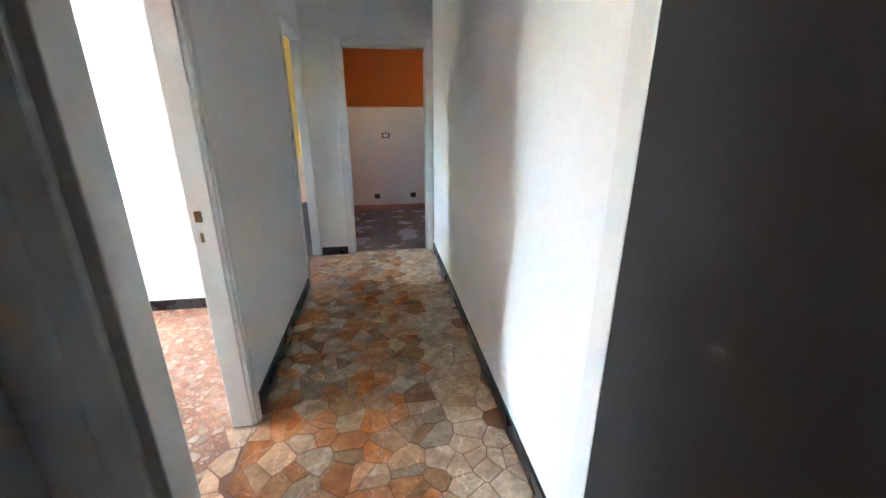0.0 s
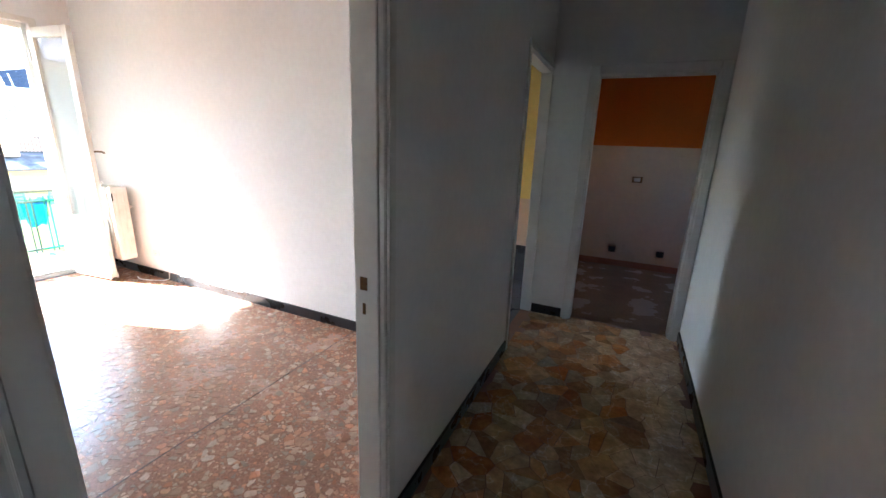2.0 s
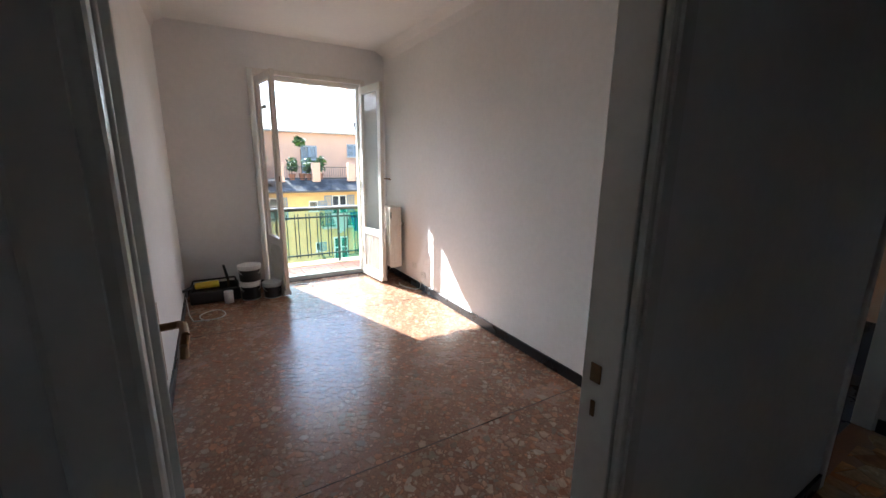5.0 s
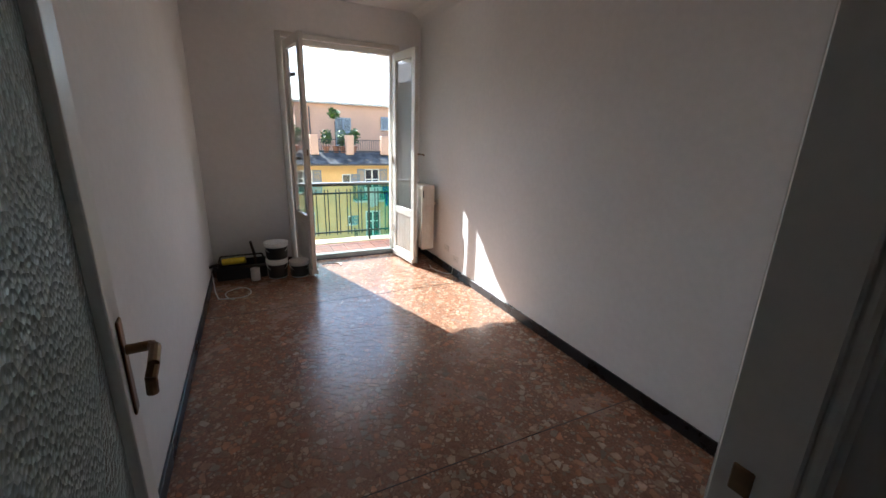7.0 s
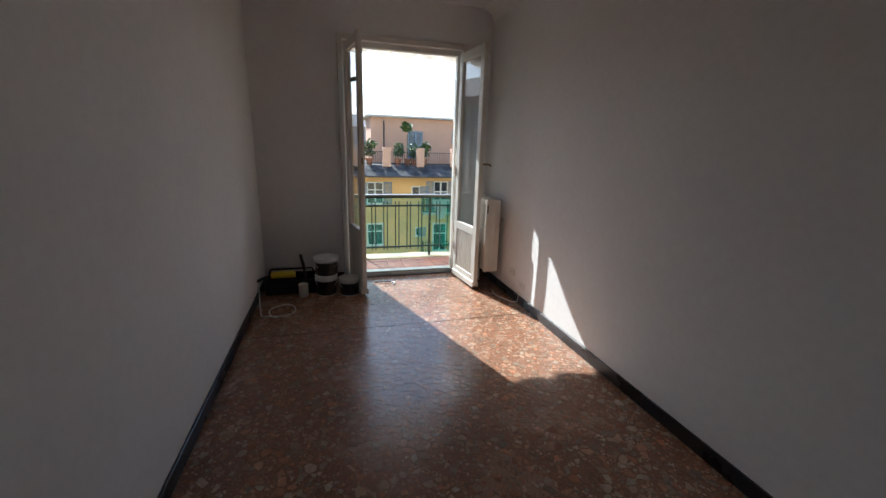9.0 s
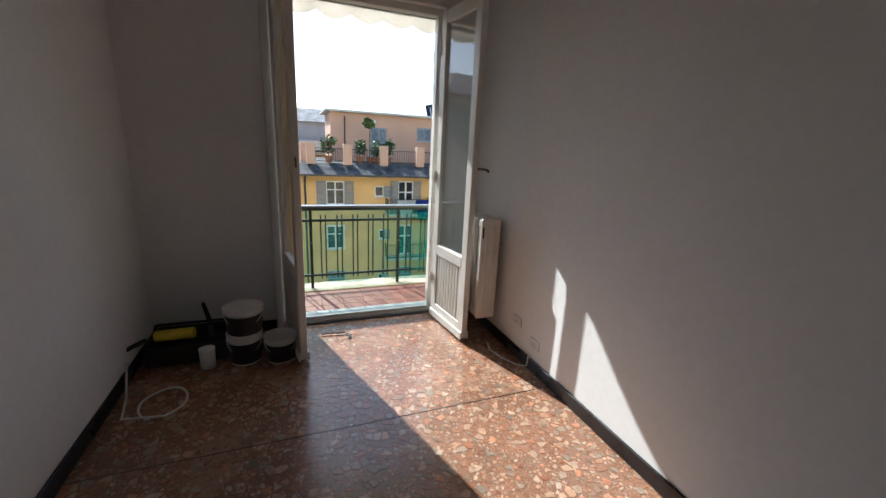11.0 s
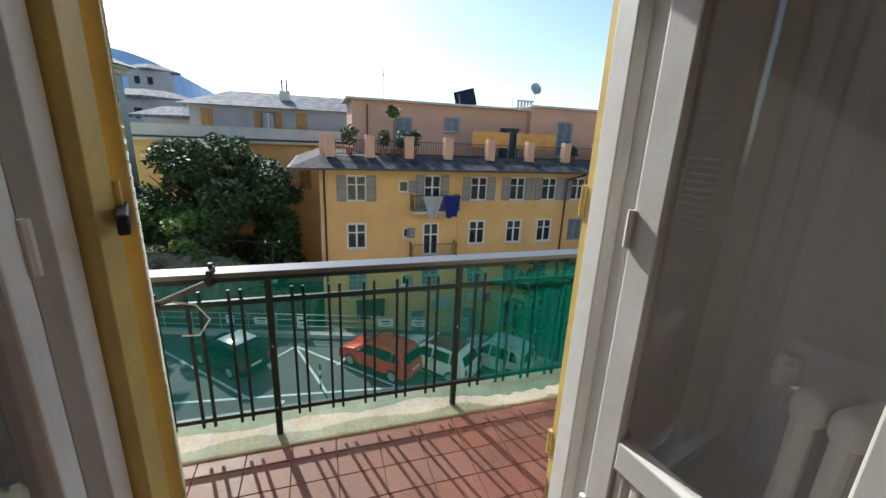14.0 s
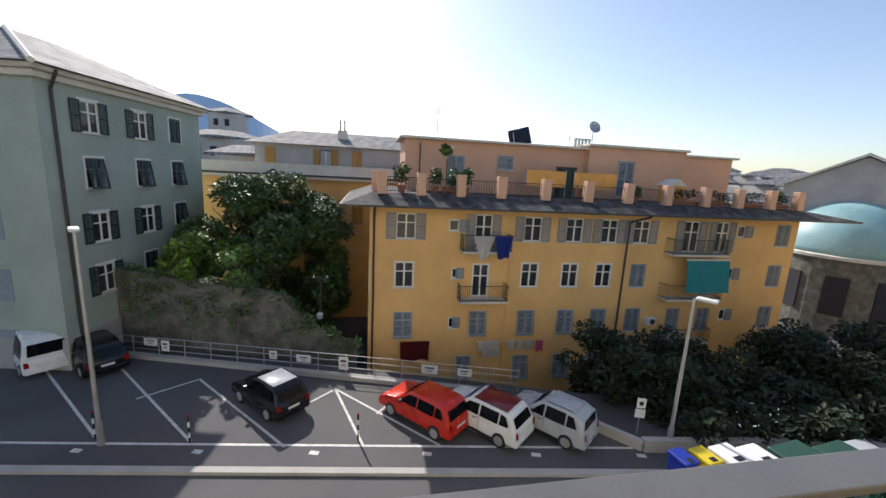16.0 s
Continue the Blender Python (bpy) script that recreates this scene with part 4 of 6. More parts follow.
tree(-36.3, -4.9, LOWZ, 13.4, 5.7, "tall dense broadleaf tree with dark green crown beside the yellow house", 3, LEAF, 0.20, 90, 300, 1.05)
tree(-30.0, -7.2, LOWZ, 9.9, 2.5, "young light green tree behind the ivy wall", 5, LEAFLIGHT, 0.18, 34, 500)
for x, y, h, r, sd in ((-21.4, 14.3, 4.7, 2.6, 11), (-19.0, 16.6, 3.5, 2.1, 12), (-21.6, 19.0, 3.9, 2.8, 13), (-20.0, 25.0, 4.8, 3.2, 14), (-17.8, 22.3, 3.6, 2.5, 15), (-19.2, 30.5, 5.0, 3.4, 16), (-16.6, 27.8, 3.6, 2.7, 17), (-17.5, 19.4, 3.0, 1.8, 18)):
    rng = random.Random(sd)
    sh = empty("shrub", "dense dark green evergreen shrub below the yellow house", "shrub", x, y, GZ - 1.4)
    part("stem", tube(bmesh.new(), (0, 0, -2.2), (0, 0, h * 0.5), 0.12, 7, 0.05), BARK, sh)
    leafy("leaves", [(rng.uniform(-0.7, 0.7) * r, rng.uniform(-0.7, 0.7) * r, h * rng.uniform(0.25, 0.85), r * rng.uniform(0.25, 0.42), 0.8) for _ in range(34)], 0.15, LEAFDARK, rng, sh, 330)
rng = random.Random(21)
fl = empty("flowering_shrub", "low shrub with small white flowers in the planting", "shrub", -16.9, 17.6, GZ)
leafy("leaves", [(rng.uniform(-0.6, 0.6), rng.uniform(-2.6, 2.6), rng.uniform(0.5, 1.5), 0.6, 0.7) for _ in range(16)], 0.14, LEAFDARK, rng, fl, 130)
leafy("flowers", [(rng.uniform(-0.5, 0.8), rng.uniform(-2.6, 2.6), rng.uniform(0.8, 1.9), 0.55, 0.6) for _ in range(10)], 0.06, WHITETRIM, rng, fl, 14, "scattered small white flowers")

# ---- rubble wall, ivy and fence ----
wl = bmesh.new()
pts = [(-30.6, -16.5, -4.2), (-29.2, -12.0, -4.6), (-28.2, -8, -5.0), (-27.6, -4.5, -5.4), (-27.3, -2.7, -5.7), (-27.1, -1.9, -6.7), (-26.8, -0.6, -7.6), (-26.3, 1.5, -8.4)]
for s in (0, -0.55):
    for x, y, z in pts:
        wl.verts.new((x + s, y, LOWZ))
        wl.verts.new((x + s, y, z))
wl.verts.ensure_lookup_table()
n = len(pts)
V = wl.verts
for i in range(n - 1):
    a, b, c, d = 2 * i, 2 * i + 2, 2 * n + 2 * i, 2 * n + 2 * i + 2
    for q in ((a, b, b + 1, a + 1), (c + 1, d + 1, d, c), (a + 1, b + 1, d + 1, c + 1)):
        wl.faces.new([V[k] for k in q])
for i in (0, n - 1):
    wl.faces.new([V[2 * i], V[2 * i + 1], V[2 * n + 2 * i + 1], V[2 * n + 2 * i]])
tagged(part("rubble_wall", wl, RUBBLE), "old grey rubble stone retaining wall beside the car park", "stone wall")
rng = random.Random(31)
iv = empty("ivy", "ivy hanging over the top of the stone wall", "ivy", 0, 0, 0)
cl = []
for (x0, y0, z0), (x1, y1, z1) in zip(pts, pts[1:]):
    L = math.hypot(x1 - x0, y1 - y0)
    for _ in range(int(L * 4)):
        f = rng.random()
        cl.append((x0 + f * (x1 - x0) + rng.uniform(-0.4, 0.1), y0 + f * (y1 - y0), z0 + f * (z1 - z0) + rng.uniform(-0.1, 0.25), rng.uniform(0.25, 0.5), 0.7))
        if rng.random() < (0.95 if y0 < -7 else 0.55):
            cl.append((x0 + f * (x1 - x0) + 0.1, y0 + f * (y1 - y0), z0 + f * (z1 - z0) - rng.uniform(0.1, 2.6 if y0 < -7 else 1.1), rng.uniform(0.25, 0.5), 1.0))
leafy("leaves", cl, 0.12, LEAF, rng, iv, 210)
FA, FB = Vector((-28.2, -13.0, GZ)), Vector((-21.9, 9.4, GZ))
fe = empty("metal_fence", "galvanised pipe fence along the edge of the car park", "fence")
N = 16
for i in range(N + 1):
    p = FA.lerp(FB, i / N)
    part("post", tube(bmesh.new(), p, p + Vector((0, 0, 1.15)), 0.03, 8), GALV, fe)
for z in (0.45, 0.8, 1.12):
    part("rail", tube(bmesh.new(), FA + Vector((0, 0, z)), FB + Vector((0, 0, z)), 0.022, 8), GALV, fe)
for f, w, h, z in ((0.17, 0.75, 0.4, 0.9), (0.205, 0.45, 0.6, 0.75), (0.46, 0.4, 0.45, 0.8), (0.53, 0.75, 0.4, 0.75), (0.62, 0.5, 0.7, 0.7), (0.81, 0.8, 0.45, 0.8), (0.885, 0.7, 0.4, 0.8)):
    c = FA.lerp(FB, f) + Vector((0.06, 0, z))
    sg = empty("notice_sign", "small white notice sign fixed on the fence", "sign", *c, 0, group="notice signs")
    sg.rotation_euler.z = math.atan2((FB - FA).y, (FB - FA).x) - math.pi / 2
    part("board", soft_box(0, -w / 2, -h / 2, 0.02, w / 2, h / 2, 0.004, 1), PLASTICW, sg)
    part("print", boxes((0.02, -w * 0.3, h * 0.1, 0.023, w * 0.3, h * 0.25)), PLASTICB, sg, "unreadable dark print")
    part("print", boxes((0.02, -w * 0.2, -h * 0.25, 0.023, w * 0.2, -h * 0.05)), GREYWALL, sg)
si = empty("street_sign", "small white sign on a post at the planting's edge", "sign", -18.3, 13.4, GZ, -20)
part("post", tube(bmesh.new(), (0, 0, 0), (0, 0, 1.6), 0.03, 8), GALV, si)
part("board", soft_box(0.03, -0.2, 0.75, 0.05, 0.2, 1.15, 0.004, 1), PLASTICW, si)
part("board", soft_box(0.03, -0.18, 1.2, 0.05, 0.18, 1.65, 0.004, 1), PLASTICW, si)
part("print", boxes((0.05, -0.08, 1.32, 0.054, 0.08, 1.5)), PLASTICB, si, "unreadable dark mark")


def street_lamp(x, y, h, rz, label):
    s = empty("street_lamp", label, "street lamp", x, y, GZ, rz, "street lamps")
    part("pole", tube(bmesh.new(), (0, 0, 0), (0, 0, h), 0.085, 12, 0.05), GALV, s)
    part("base", tube(bmesh.new(), (0, 0, 0), (0, 0, 0.9), 0.11, 12), GALV, s)
    part("arm", tube(bmesh.new(), (0, 0, h - 0.03), (0.25, 0, h + 0.05), 0.035, 8), GALV, s)
    smooth(part("head", soft_box(0.05, -0.15, h, 0.75, 0.15, h + 0.12, 0.05, 4), PLASTICW, s, "pale flat lamp head"))
    part("lens", soft_box(0.2, -0.11, h - 0.012, 0.7, 0.11, h, 0.004, 1), CLEARLAMP, s)


street_lamp(-20.0, -7.5, 7.9, 215, "tall grey street lamp at the car park's edge")
street_lamp(-17.3, 14.1, 6.3, 35, "tall grey street lamp beside the planting")
for x, y in ((-20.35, -7.9), (-19.75, -4.45), (-19.2, 1.75), (-18.75, 7.45)):
    bo = empty("bollard", "thin black and white striped bollard at a parking bay", "bollard", x, y, GZ, group="bollards")
    for i in range(5):
        part("band", tube(bmesh.new(), (0, 0, 0.22 * i), (0, 0, 0.22 * i + 0.22), 0.04, 10), PLASTICW if i % 2 else PLASTICB, bo)
    part("cap", lathe([(0.045, 1.10), (0.045, 1.14), (0.02, 1.16)], 10), REDLAMP, bo)


up = empty("utility_pole", "thin dark utility pole with crossarm and lantern behind the stone wall", "utility pole", -30.0, -0.88, LOWZ)
part("pole", tube(bmesh.new(), (0, 0, 0), (0, 0, -5.3 - LOWZ), 0.07, 10, 0.05), LEAD, up)
part("crossarm", tube(bmesh.new(), (0, -0.45, -5.3 - LOWZ - 0.1), (0, 0.45, -5.3 - LOWZ - 0.1), 0.035, 8), LEAD, up)
for y in (-0.4, 0.4):
    part("insulator", lathe([(0.05, -5.3 - LOWZ - 0.08), (0.06, -5.3 - LOWZ), (0.03, -5.3 - LOWZ + 0.06)], 10, cy=y), PLASTICW, up)
part("bracket", chain([(0, 0, -5.3 - LOWZ - 2.3), (0.35, 0, -5.3 - LOWZ - 2.0), (0.45, 0, -5.3 - LOWZ - 2.2)], 0.025), LEAD, up)
part("lantern", lathe([(0.05, -5.3 - LOWZ - 2.2), (0.2, -5.3 - LOWZ - 2.3), (0.16, -5.3 - LOWZ - 2.6), (0.06, -5.3 - LOWZ - 2.65)], 14, cx=0.45), PLASTICW, up, "white lantern on a bracket")
sag = [(-30.0 + 0.2 * f, -0.88 - 7.5 * f, -5.3 - 0.05 + 1.4 * f - 1.1 * f * (1 - f)) for f in np.linspace(0, 1, 13)]
tagged(part("overhead_wire", chain(sag, 0.018, 5), LEAD), "thin overhead wire strung from the utility pole", "wire")

# ---- parked cars ----
def car(x, y, rz, body, label, L=3.9, W=1.66, Hh=1.5, roof=None, boxy=0.0, group="parked cars"):
    c = empty("car", label, "car", x, y, GZ + 0.004, rz, group)
    h = Hh
    f, b = L / 2, -L / 2
    prof = [(b + 0.02, 0.30), (b, 0.55), (b + 0.03, 0.80), (b + 0.10, 0.92), (b + 0.30 * (1 - boxy), h * 0.86), (b + 0.50, h * 0.97), (b + 1.2, h), (f - 1.95, h * 0.985), (f - 1.6, h * 0.93), (f - 1.02, 0.97), (f - 0.5, 0.88), (f - 0.12, 0.74), (f, 0.56), (f - 0.02, 0.28)]

    def width(z):
        return W / 2 if z < 0.85 else W / 2 - (z - 0.85) / (h - 0.85) * 0.20

    bm = bmesh.new()
    sides = {}
    for s in (1, -1):
        sides[s] = [[bm.verts.new((px, s * (width(pz) - ins), pz if ins == 0 else pz + 0.0)) for px, pz in prof] for ins in (0.0,)][0]
    n = len(prof)
    for i in range(n):
        j = (i + 1) % n
        bm.faces.new((sides[1][i], sides[1][j], sides[-1][j], sides[-1][i]))
    bm.faces.new(sides[1][::-1])
    bm.faces.new(sides[-1])
    bmesh.ops.recalc_face_normals(bm, faces=bm.faces[:])
    bmesh.ops.bevel(bm, geom=bm.edges[:], offset=0.05, segments=3, affect="EDGES", profile=0.5)
    smooth(part("body", bm, body, c))

    def pane(name, pts, mat_=CARGLASS, label=""):
        g = bmesh.new()
        vs = [g.verts.new(p) for p in pts]
        g.faces.new(vs)
        bmesh.ops.solidify(g, geom=g.faces[:], thickness=0.012)
        return part(name, g, mat_, c, label)

    for s in (1, -1):
        def P(px, pz):
            return (px, s * (width(pz) + 0.012), pz)
        pane("side_window", [P(b + 1.75, 0.95), P(f - 1.25, 0.96), P(f - 1.72, h * 0.9), P(b + 1.75, h * 0.92)])
        pane("side_window", [P(b + 0.85, 0.96), P(b + 1.68, 0.95), P(b + 1.68, h * 0.92), P(b + 0.85, h * 0.92)])
        pane("side_window", [P(b + 0.36, 1.0), P(b + 0.78, 0.97), P(b + 0.78, h * 0.91), P(b + 0.55, h * 0.89)])
        part("mirror", soft_box(f - 1.42, s * (W / 2 + 0.02) - 0.06, 0.93, f - 1.28, s * (W / 2 + 0.02) + 0.1, 1.05, 0.02), PLASTICB, c)
        part("door_handle", soft_box(b + 1.8, s * (W / 2 + 0.005) - 0.012, 0.80, b + 1.98, s * (W / 2 + 0.005) + 0.012, 0.83, 0.004, 1), PLASTICB, c)
        part("sill", soft_box(b + 0.85, s * W / 2 - 0.03, 0.20, f - 0.85, s * W / 2 + 0.012, 0.32, 0.01), PLASTICB, c)
        part("door_seam", boxes((b + 1.70, s * (W / 2 + 0.0) - 0.006, 0.34, b + 1.712, s * (W / 2 + 0.0) + 0.004, 0.93)), PLASTICB, c)
        pane("tail_lamp", [(b - 0.008, s * (W / 2 - 0.06), 0.62), (b - 0.008, s * (W / 2 - 0.24), 0.62), (b + 0.03, s * (W / 2 - 0.22), 0.88), (b + 0.03, s * (W / 2 - 0.06), 0.9)], REDLAMP, "red tail lamp")
        pane("headlamp", [(f - 0.02, s * (W / 2 - 0.10), 0.58), (f - 0.02, s * (W / 2 - 0.42), 0.56), (f - 0.16, s * (W / 2 - 0.38), 0.74), (f - 0.26, s * (W / 2 - 0.06), 0.78)], CLEARLAMP)
        for wx in (f - 0.78, b + 0.72):
            wh = part("wheel", lathe([(0.26, -0.10), (0.30, -0.09), (0.31, 0.0), (0.30, 0.09), (0.26, 0.10)], 24), RUBBER, c, "black tyre")
            wh.rotation_euler = (math.pi / 2, 0, 0)
            wh.location = (wx, s * (W / 2 - 0.08), 0.31)
            rim = part("rim", lathe([(0.20, -0.112), (0.20, 0.112), (0.16, 0.118)], 18), GALV, wh, "grey alloy rim")
            for k in range(5):
                sp = bmesh.new()
                a = 6.283 * k / 5
                tube(sp, (0, 0, s * -0.105), (0.18 * math.cos(a), 0.18 * math.sin(a), s * -0.115), 0.02, 5)
                part("spoke", sp, GALV, wh)
    wr = W / 2 - 0.26
    pane("windscreen", [(f - 1.06, wr + 0.1, 0.985), (f - 1.06, -wr - 0.1, 0.985), (f - 1.58, -wr, h * 0.945), (f - 1.58, wr, h * 0.945)])
    pane("rear_window", [(b + 0.10, -wr - 0.05, 0.96), (b + 0.10, wr + 0.05, 0.96), (b + 0.30 * (1 - boxy) - 0.01, wr, h * 0.87), (b + 0.30 * (1 - boxy) - 0.01, -wr, h * 0.87)])
    part("number_plate", soft_box(b - 0.012, -0.26, 0.56, b + 0.004, 0.26, 0.67, 0.004, 1), PLASTICW, c, "white number plate, unreadable")
    part("bumper", soft_box(b - 0.03, -W / 2 + 0.06, 0.28, b + 0.1, W / 2 - 0.06, 0.50, 0.03), body, c)
    part("bumper", soft_box(f - 0.1, -W / 2 + 0.08, 0.26, f + 0.03, W / 2 - 0.08, 0.46, 0.03), PLASTICB, c)
    if roof is not None:
        smooth(part("roof_panel", soft_box(b + 0.55, -W / 2 + 0.25, h - 0.012, f - 1.85, W / 2 - 0.25, h + 0.012, 0.01), roof, c, "roof panel in another colour or painted sheen"))
        for s in (1, -1):
            part("roof_rail", tube(bmesh.new(), (b + 0.6, s * (W / 2 - 0.22), h + 0.03), (f - 1.9, s * (W / 2 - 0.22), h + 0.02), 0.014, 6), PLASTICB, c)
    return c


RED, PWHITE, SILVER, PBLACK = paint("red_car_paint", (0.55, 0.025, 0.012)), paint("white_car_paint", (0.75, 0.75, 0.75)), paint("silver_car_paint", (0.40, 0.43, 0.46), 0.3), paint("black_car_paint", (0.008, 0.008, 0.01), 0.15)
# the sheen on the black car's roof is put in as a grey panel
ROOFSHEEN, REDROOF = paint("painted_roof_sheen", (0.35, 0.37, 0.40), 0.15), paint("dark_red_roof", (0.16, 0.01, 0.015), 0.2)
car(-22.1, -2.15, 224, PBLACK, "small black hatchback parked in a bay, roof sheen painted pale grey", 3.6, 1.6, 1.5, ROOFSHEEN)
car(-20.3, 4.5, 222, RED, "red hatchback parked in a marked bay", 3.9, 1.68, 1.48)
car(-19.6, 6.95, 221, PWHITE, "white hatchback with dark red roof in a bay", 3.95, 1.7, 1.5, REDROOF)
car(-19.05, 9.7, 219, SILVER, "silver compact car with roof rails, parked in a bay", 3.6, 1.62, 1.55, SILVER, 0.5)
car(-26.7, -11.6, 224, PBLACK, "black estate car parked in the building's shade", 4.2, 1.75, 1.55)
car(-27.1, -14.3, 224, PWHITE, "white van parked in a bay", 4.4, 1.8, 1.95, None, 0.8)
car(-14.6, 20.4, 95, SILVER, "pale car parked along the street behind the bins", 3.9, 1.66, 1.45)


def bin_(x, y, w, d, h, body, lid, label, rz=8):
    b = empty("waste_bin", label, "waste bin", x, y, GZ + 0.1, rz, "waste bins")
    bm = bmesh.new()
    bmesh.ops.create_cube(bm, size=1, matrix=Matrix.LocRotScale((0, 0, h * 0.45), None, (d, w, h * 0.9)))
    for v in bm.verts:
        if v.co.z < h * 0.3:
            v.co.x *= 0.82
            v.co.y *= 0.86
    bmesh.ops.bevel(bm, geom=bm.edges[:], offset=0.04, segments=2, affect="EDGES")
    part("body", bm, body, b)
    part("lid", soft_box(-d * 0.55, -w * 0.53, h * 0.9, d * 0.55, w * 0.53, h * 1.06, 0.06, 3), lid, b)
    part("slot", soft_box(d * 0.2, -w * 0.2, h * 1.055, d * 0.45, w * 0.2, h * 1.075, 0.01, 1), PLASTICB, b, "dark throw-in opening")
    for s in (1, -1):
        part("wheel", tube(bmesh.new(), (-d * 0.3, s * w * 0.3, -0.1), (-d * 0.3, s * w * 0.36, -0.1), 0.09, 12), RUBBER, b)
        part("foot", boxes((d * 0.2, s * w * 0.3, -0.1, d * 0.3, s * w * 0.36, 0.04)), RUBBER, b)


BINBLUE, BINYEL, BINGREEN = paint("blue_bin_plastic", (0.01, 0.03, 0.30), 0.5), paint("yellow_bin_plastic", (0.65, 0.50, 0.02), 0.5), paint("dark_green_bin_plastic", (0.02, 0.07, 0.05), 0.5)
bin_(-15.40, 12.9, 0.6, 0.75, 1.1, BINBLUE, BINBLUE, "blue plastic recycling bin at the kerb")
bin_(-15.30, 13.7, 0.6, 0.8, 1.15, BINYEL, BINYEL, "yellow plastic recycling bin at the kerb")
bin_(-15.20, 14.6, 0.9, 0.9, 1.2, PLASTICW, PLASTICW, "white recycling container with dark opening")
bin_(-15.05, 15.6, 0.9, 0.9, 1.2, PLASTICW, PLASTICW, "white recycling container with dark opening")
bin_(-14.80, 17.0, 1.5, 1.0, 1.3, BINGREEN, BINGREEN, "large dark green waste container")
bin_(-14.60, 18.7, 1.5, 1.0, 1.3, BINGREEN, BINGREEN, "large dark green waste container")


# ---- houses ----
def shutter_mesh(w, h, name="shutter"):
    bm = boxes((0, -w / 2, 0, 0.05, -w / 2 + 0.06, h), (0, w / 2 - 0.06, 0, 0.05, w / 2, h), (0, -w / 2 + 0.06, 0, 0.05, w / 2 - 0.06, 0.07), (0, -w / 2 + 0.06, h - 0.07, 0.05, w / 2 - 0.06, h), (0, -w / 2 + 0.06, h / 2 - 0.035, 0.05, w / 2 - 0.06, h / 2 + 0.035))
    k = max(6, int(h / 0.085))
    for i in range(k):
        z = 0.07 + (h - 0.14) * (i + 0.5) / k
        box(bm, 0.008, -w / 2 + 0.06, z - 0.028, 0.034, w / 2 - 0.06, z + 0.018)
    return bm


def window(house, y, z0, w, h, mode, shut, x=0.0, surround=False, idx=0):
    """A window in a wall that faces +x; mode: open, shut, tilt, half, bare (no shutters)."""
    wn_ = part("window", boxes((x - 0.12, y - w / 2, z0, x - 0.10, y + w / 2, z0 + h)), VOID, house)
    fr = boxes((x - 0.09, y - w / 2, z0, x - 0.02, y - w / 2 + 0.07, z0 + h), (x - 0.09, y + w / 2 - 0.07, z0, x - 0.02, y + w / 2, z0 + h), (x - 0.09, y - w / 2 + 0.07, z0, x - 0.02, y + w / 2 - 0.07, z0 + 0.08), (x - 0.09, y - w / 2 + 0.07, z0 + h - 0.08, x - 0.02, y + w / 2 - 0.07, z0 + h))
    if w > 0.7:
        box(fr, x - 0.085, y - 0.05, z0 + 0.08, x - 0.015, y + 0.05, z0 + h - 0.08)
    if mode != "shut" and h > 1:
        for s in (-1, 1):
            box(fr, x - 0.08, y + (0.05 if s > 0 else -w / 2 + 0.07), z0 + h * 0.62, x - 0.03, y + (w / 2 - 0.07 if s > 0 else -0.05), z0 + h * 0.66)
    part("frame", fr, WHITETRIM, wn_)
    if mode in ("open", "tilt", "bare"):
        part("curtain", boxes((x - 0.10, y - w / 2 + 0.07, z0 + 0.08, x - 0.095, y + w / 2 - 0.07, z0 + h * (0.92 if mode == "bare" else 0.35 + 0.3 * (idx % 3) / 2))), CURTAIN, wn_)
    g = part("pane", boxes((x - 0.06, y - w / 2 + 0.06, z0 + 0.07, x - 0.055, y + w / 2 - 0.06, z0 + h - 0.07)), DARKPANE, wn_)
    part("sill", soft_box(x - 0.02, y - w / 2 - 0.08, z0 - 0.06, x + 0.10, y + w / 2 + 0.08, z0, 0.01, 1), CREAMTRIM, wn_)
    if surround or mode == "bare":
        e = 0.11 if surround else 0.04
        part("surround", boxes((x + 0.001, y - w / 2 - e, z0, x + 0.025, y - w / 2, z0 + h + e), (x + 0.001, y + w / 2, z0, x + 0.025, y + w / 2 + e, z0 + h + e), (x + 0.001, y - w / 2, z0 + h, x + 0.025, y + w / 2, z0 + h + e)), WHITETRIM, wn_)
    if mode == "bare":
        return wn_
    sw = w / 2 if w > 0.7 else w
    for s in ((-1, 1) if w > 0.7 else (1,)):
        sh = part("shutter", shutter_mesh(sw, h), shut, wn_)
        if mode == "open" or (mode == "half" and s > 0):
            sh.location = (x + 0.03, y + s * (w / 2 + sw / 2 + 0.01), z0)
        elif mode == "tilt":
            sh.location = (x + 0.02, y + s * sw / 2, z0)
            if h > 1:
                sh.rotation_euler = (0, radians(-9), 0)
                sh.location.x += h * math.sin(radians(9))
        else:
            sh.location = (x - 0.01, y + s * sw / 2, z0)
    return wn_


def wall_with_holes(y0, y1, z0, z1, holes, t=0.3):
    """A wall facing +x at x=0, cut into strips round rectangular holes (y0, y1, z0, z1)."""
    bm = bmesh.new()
    yc = sorted({y0, y1, *[h[0] for h in holes], *[h[1] for h in holes]})
    for a, b in zip(yc, yc[1:]):
        if b - a < 1e-4:
            continue
        cuts = sorted((h[2], h[3]) for h in holes if h[0] < (a + b) / 2 < h[1])
        z = z0
        for c, d in cuts:
            if c > z:
                box(bm, -t, a, z, 0, b, c)
            z = max(z, d)
        if z1 > z:
            box(bm, -t, a, z, 0, b, z1)
    return bm


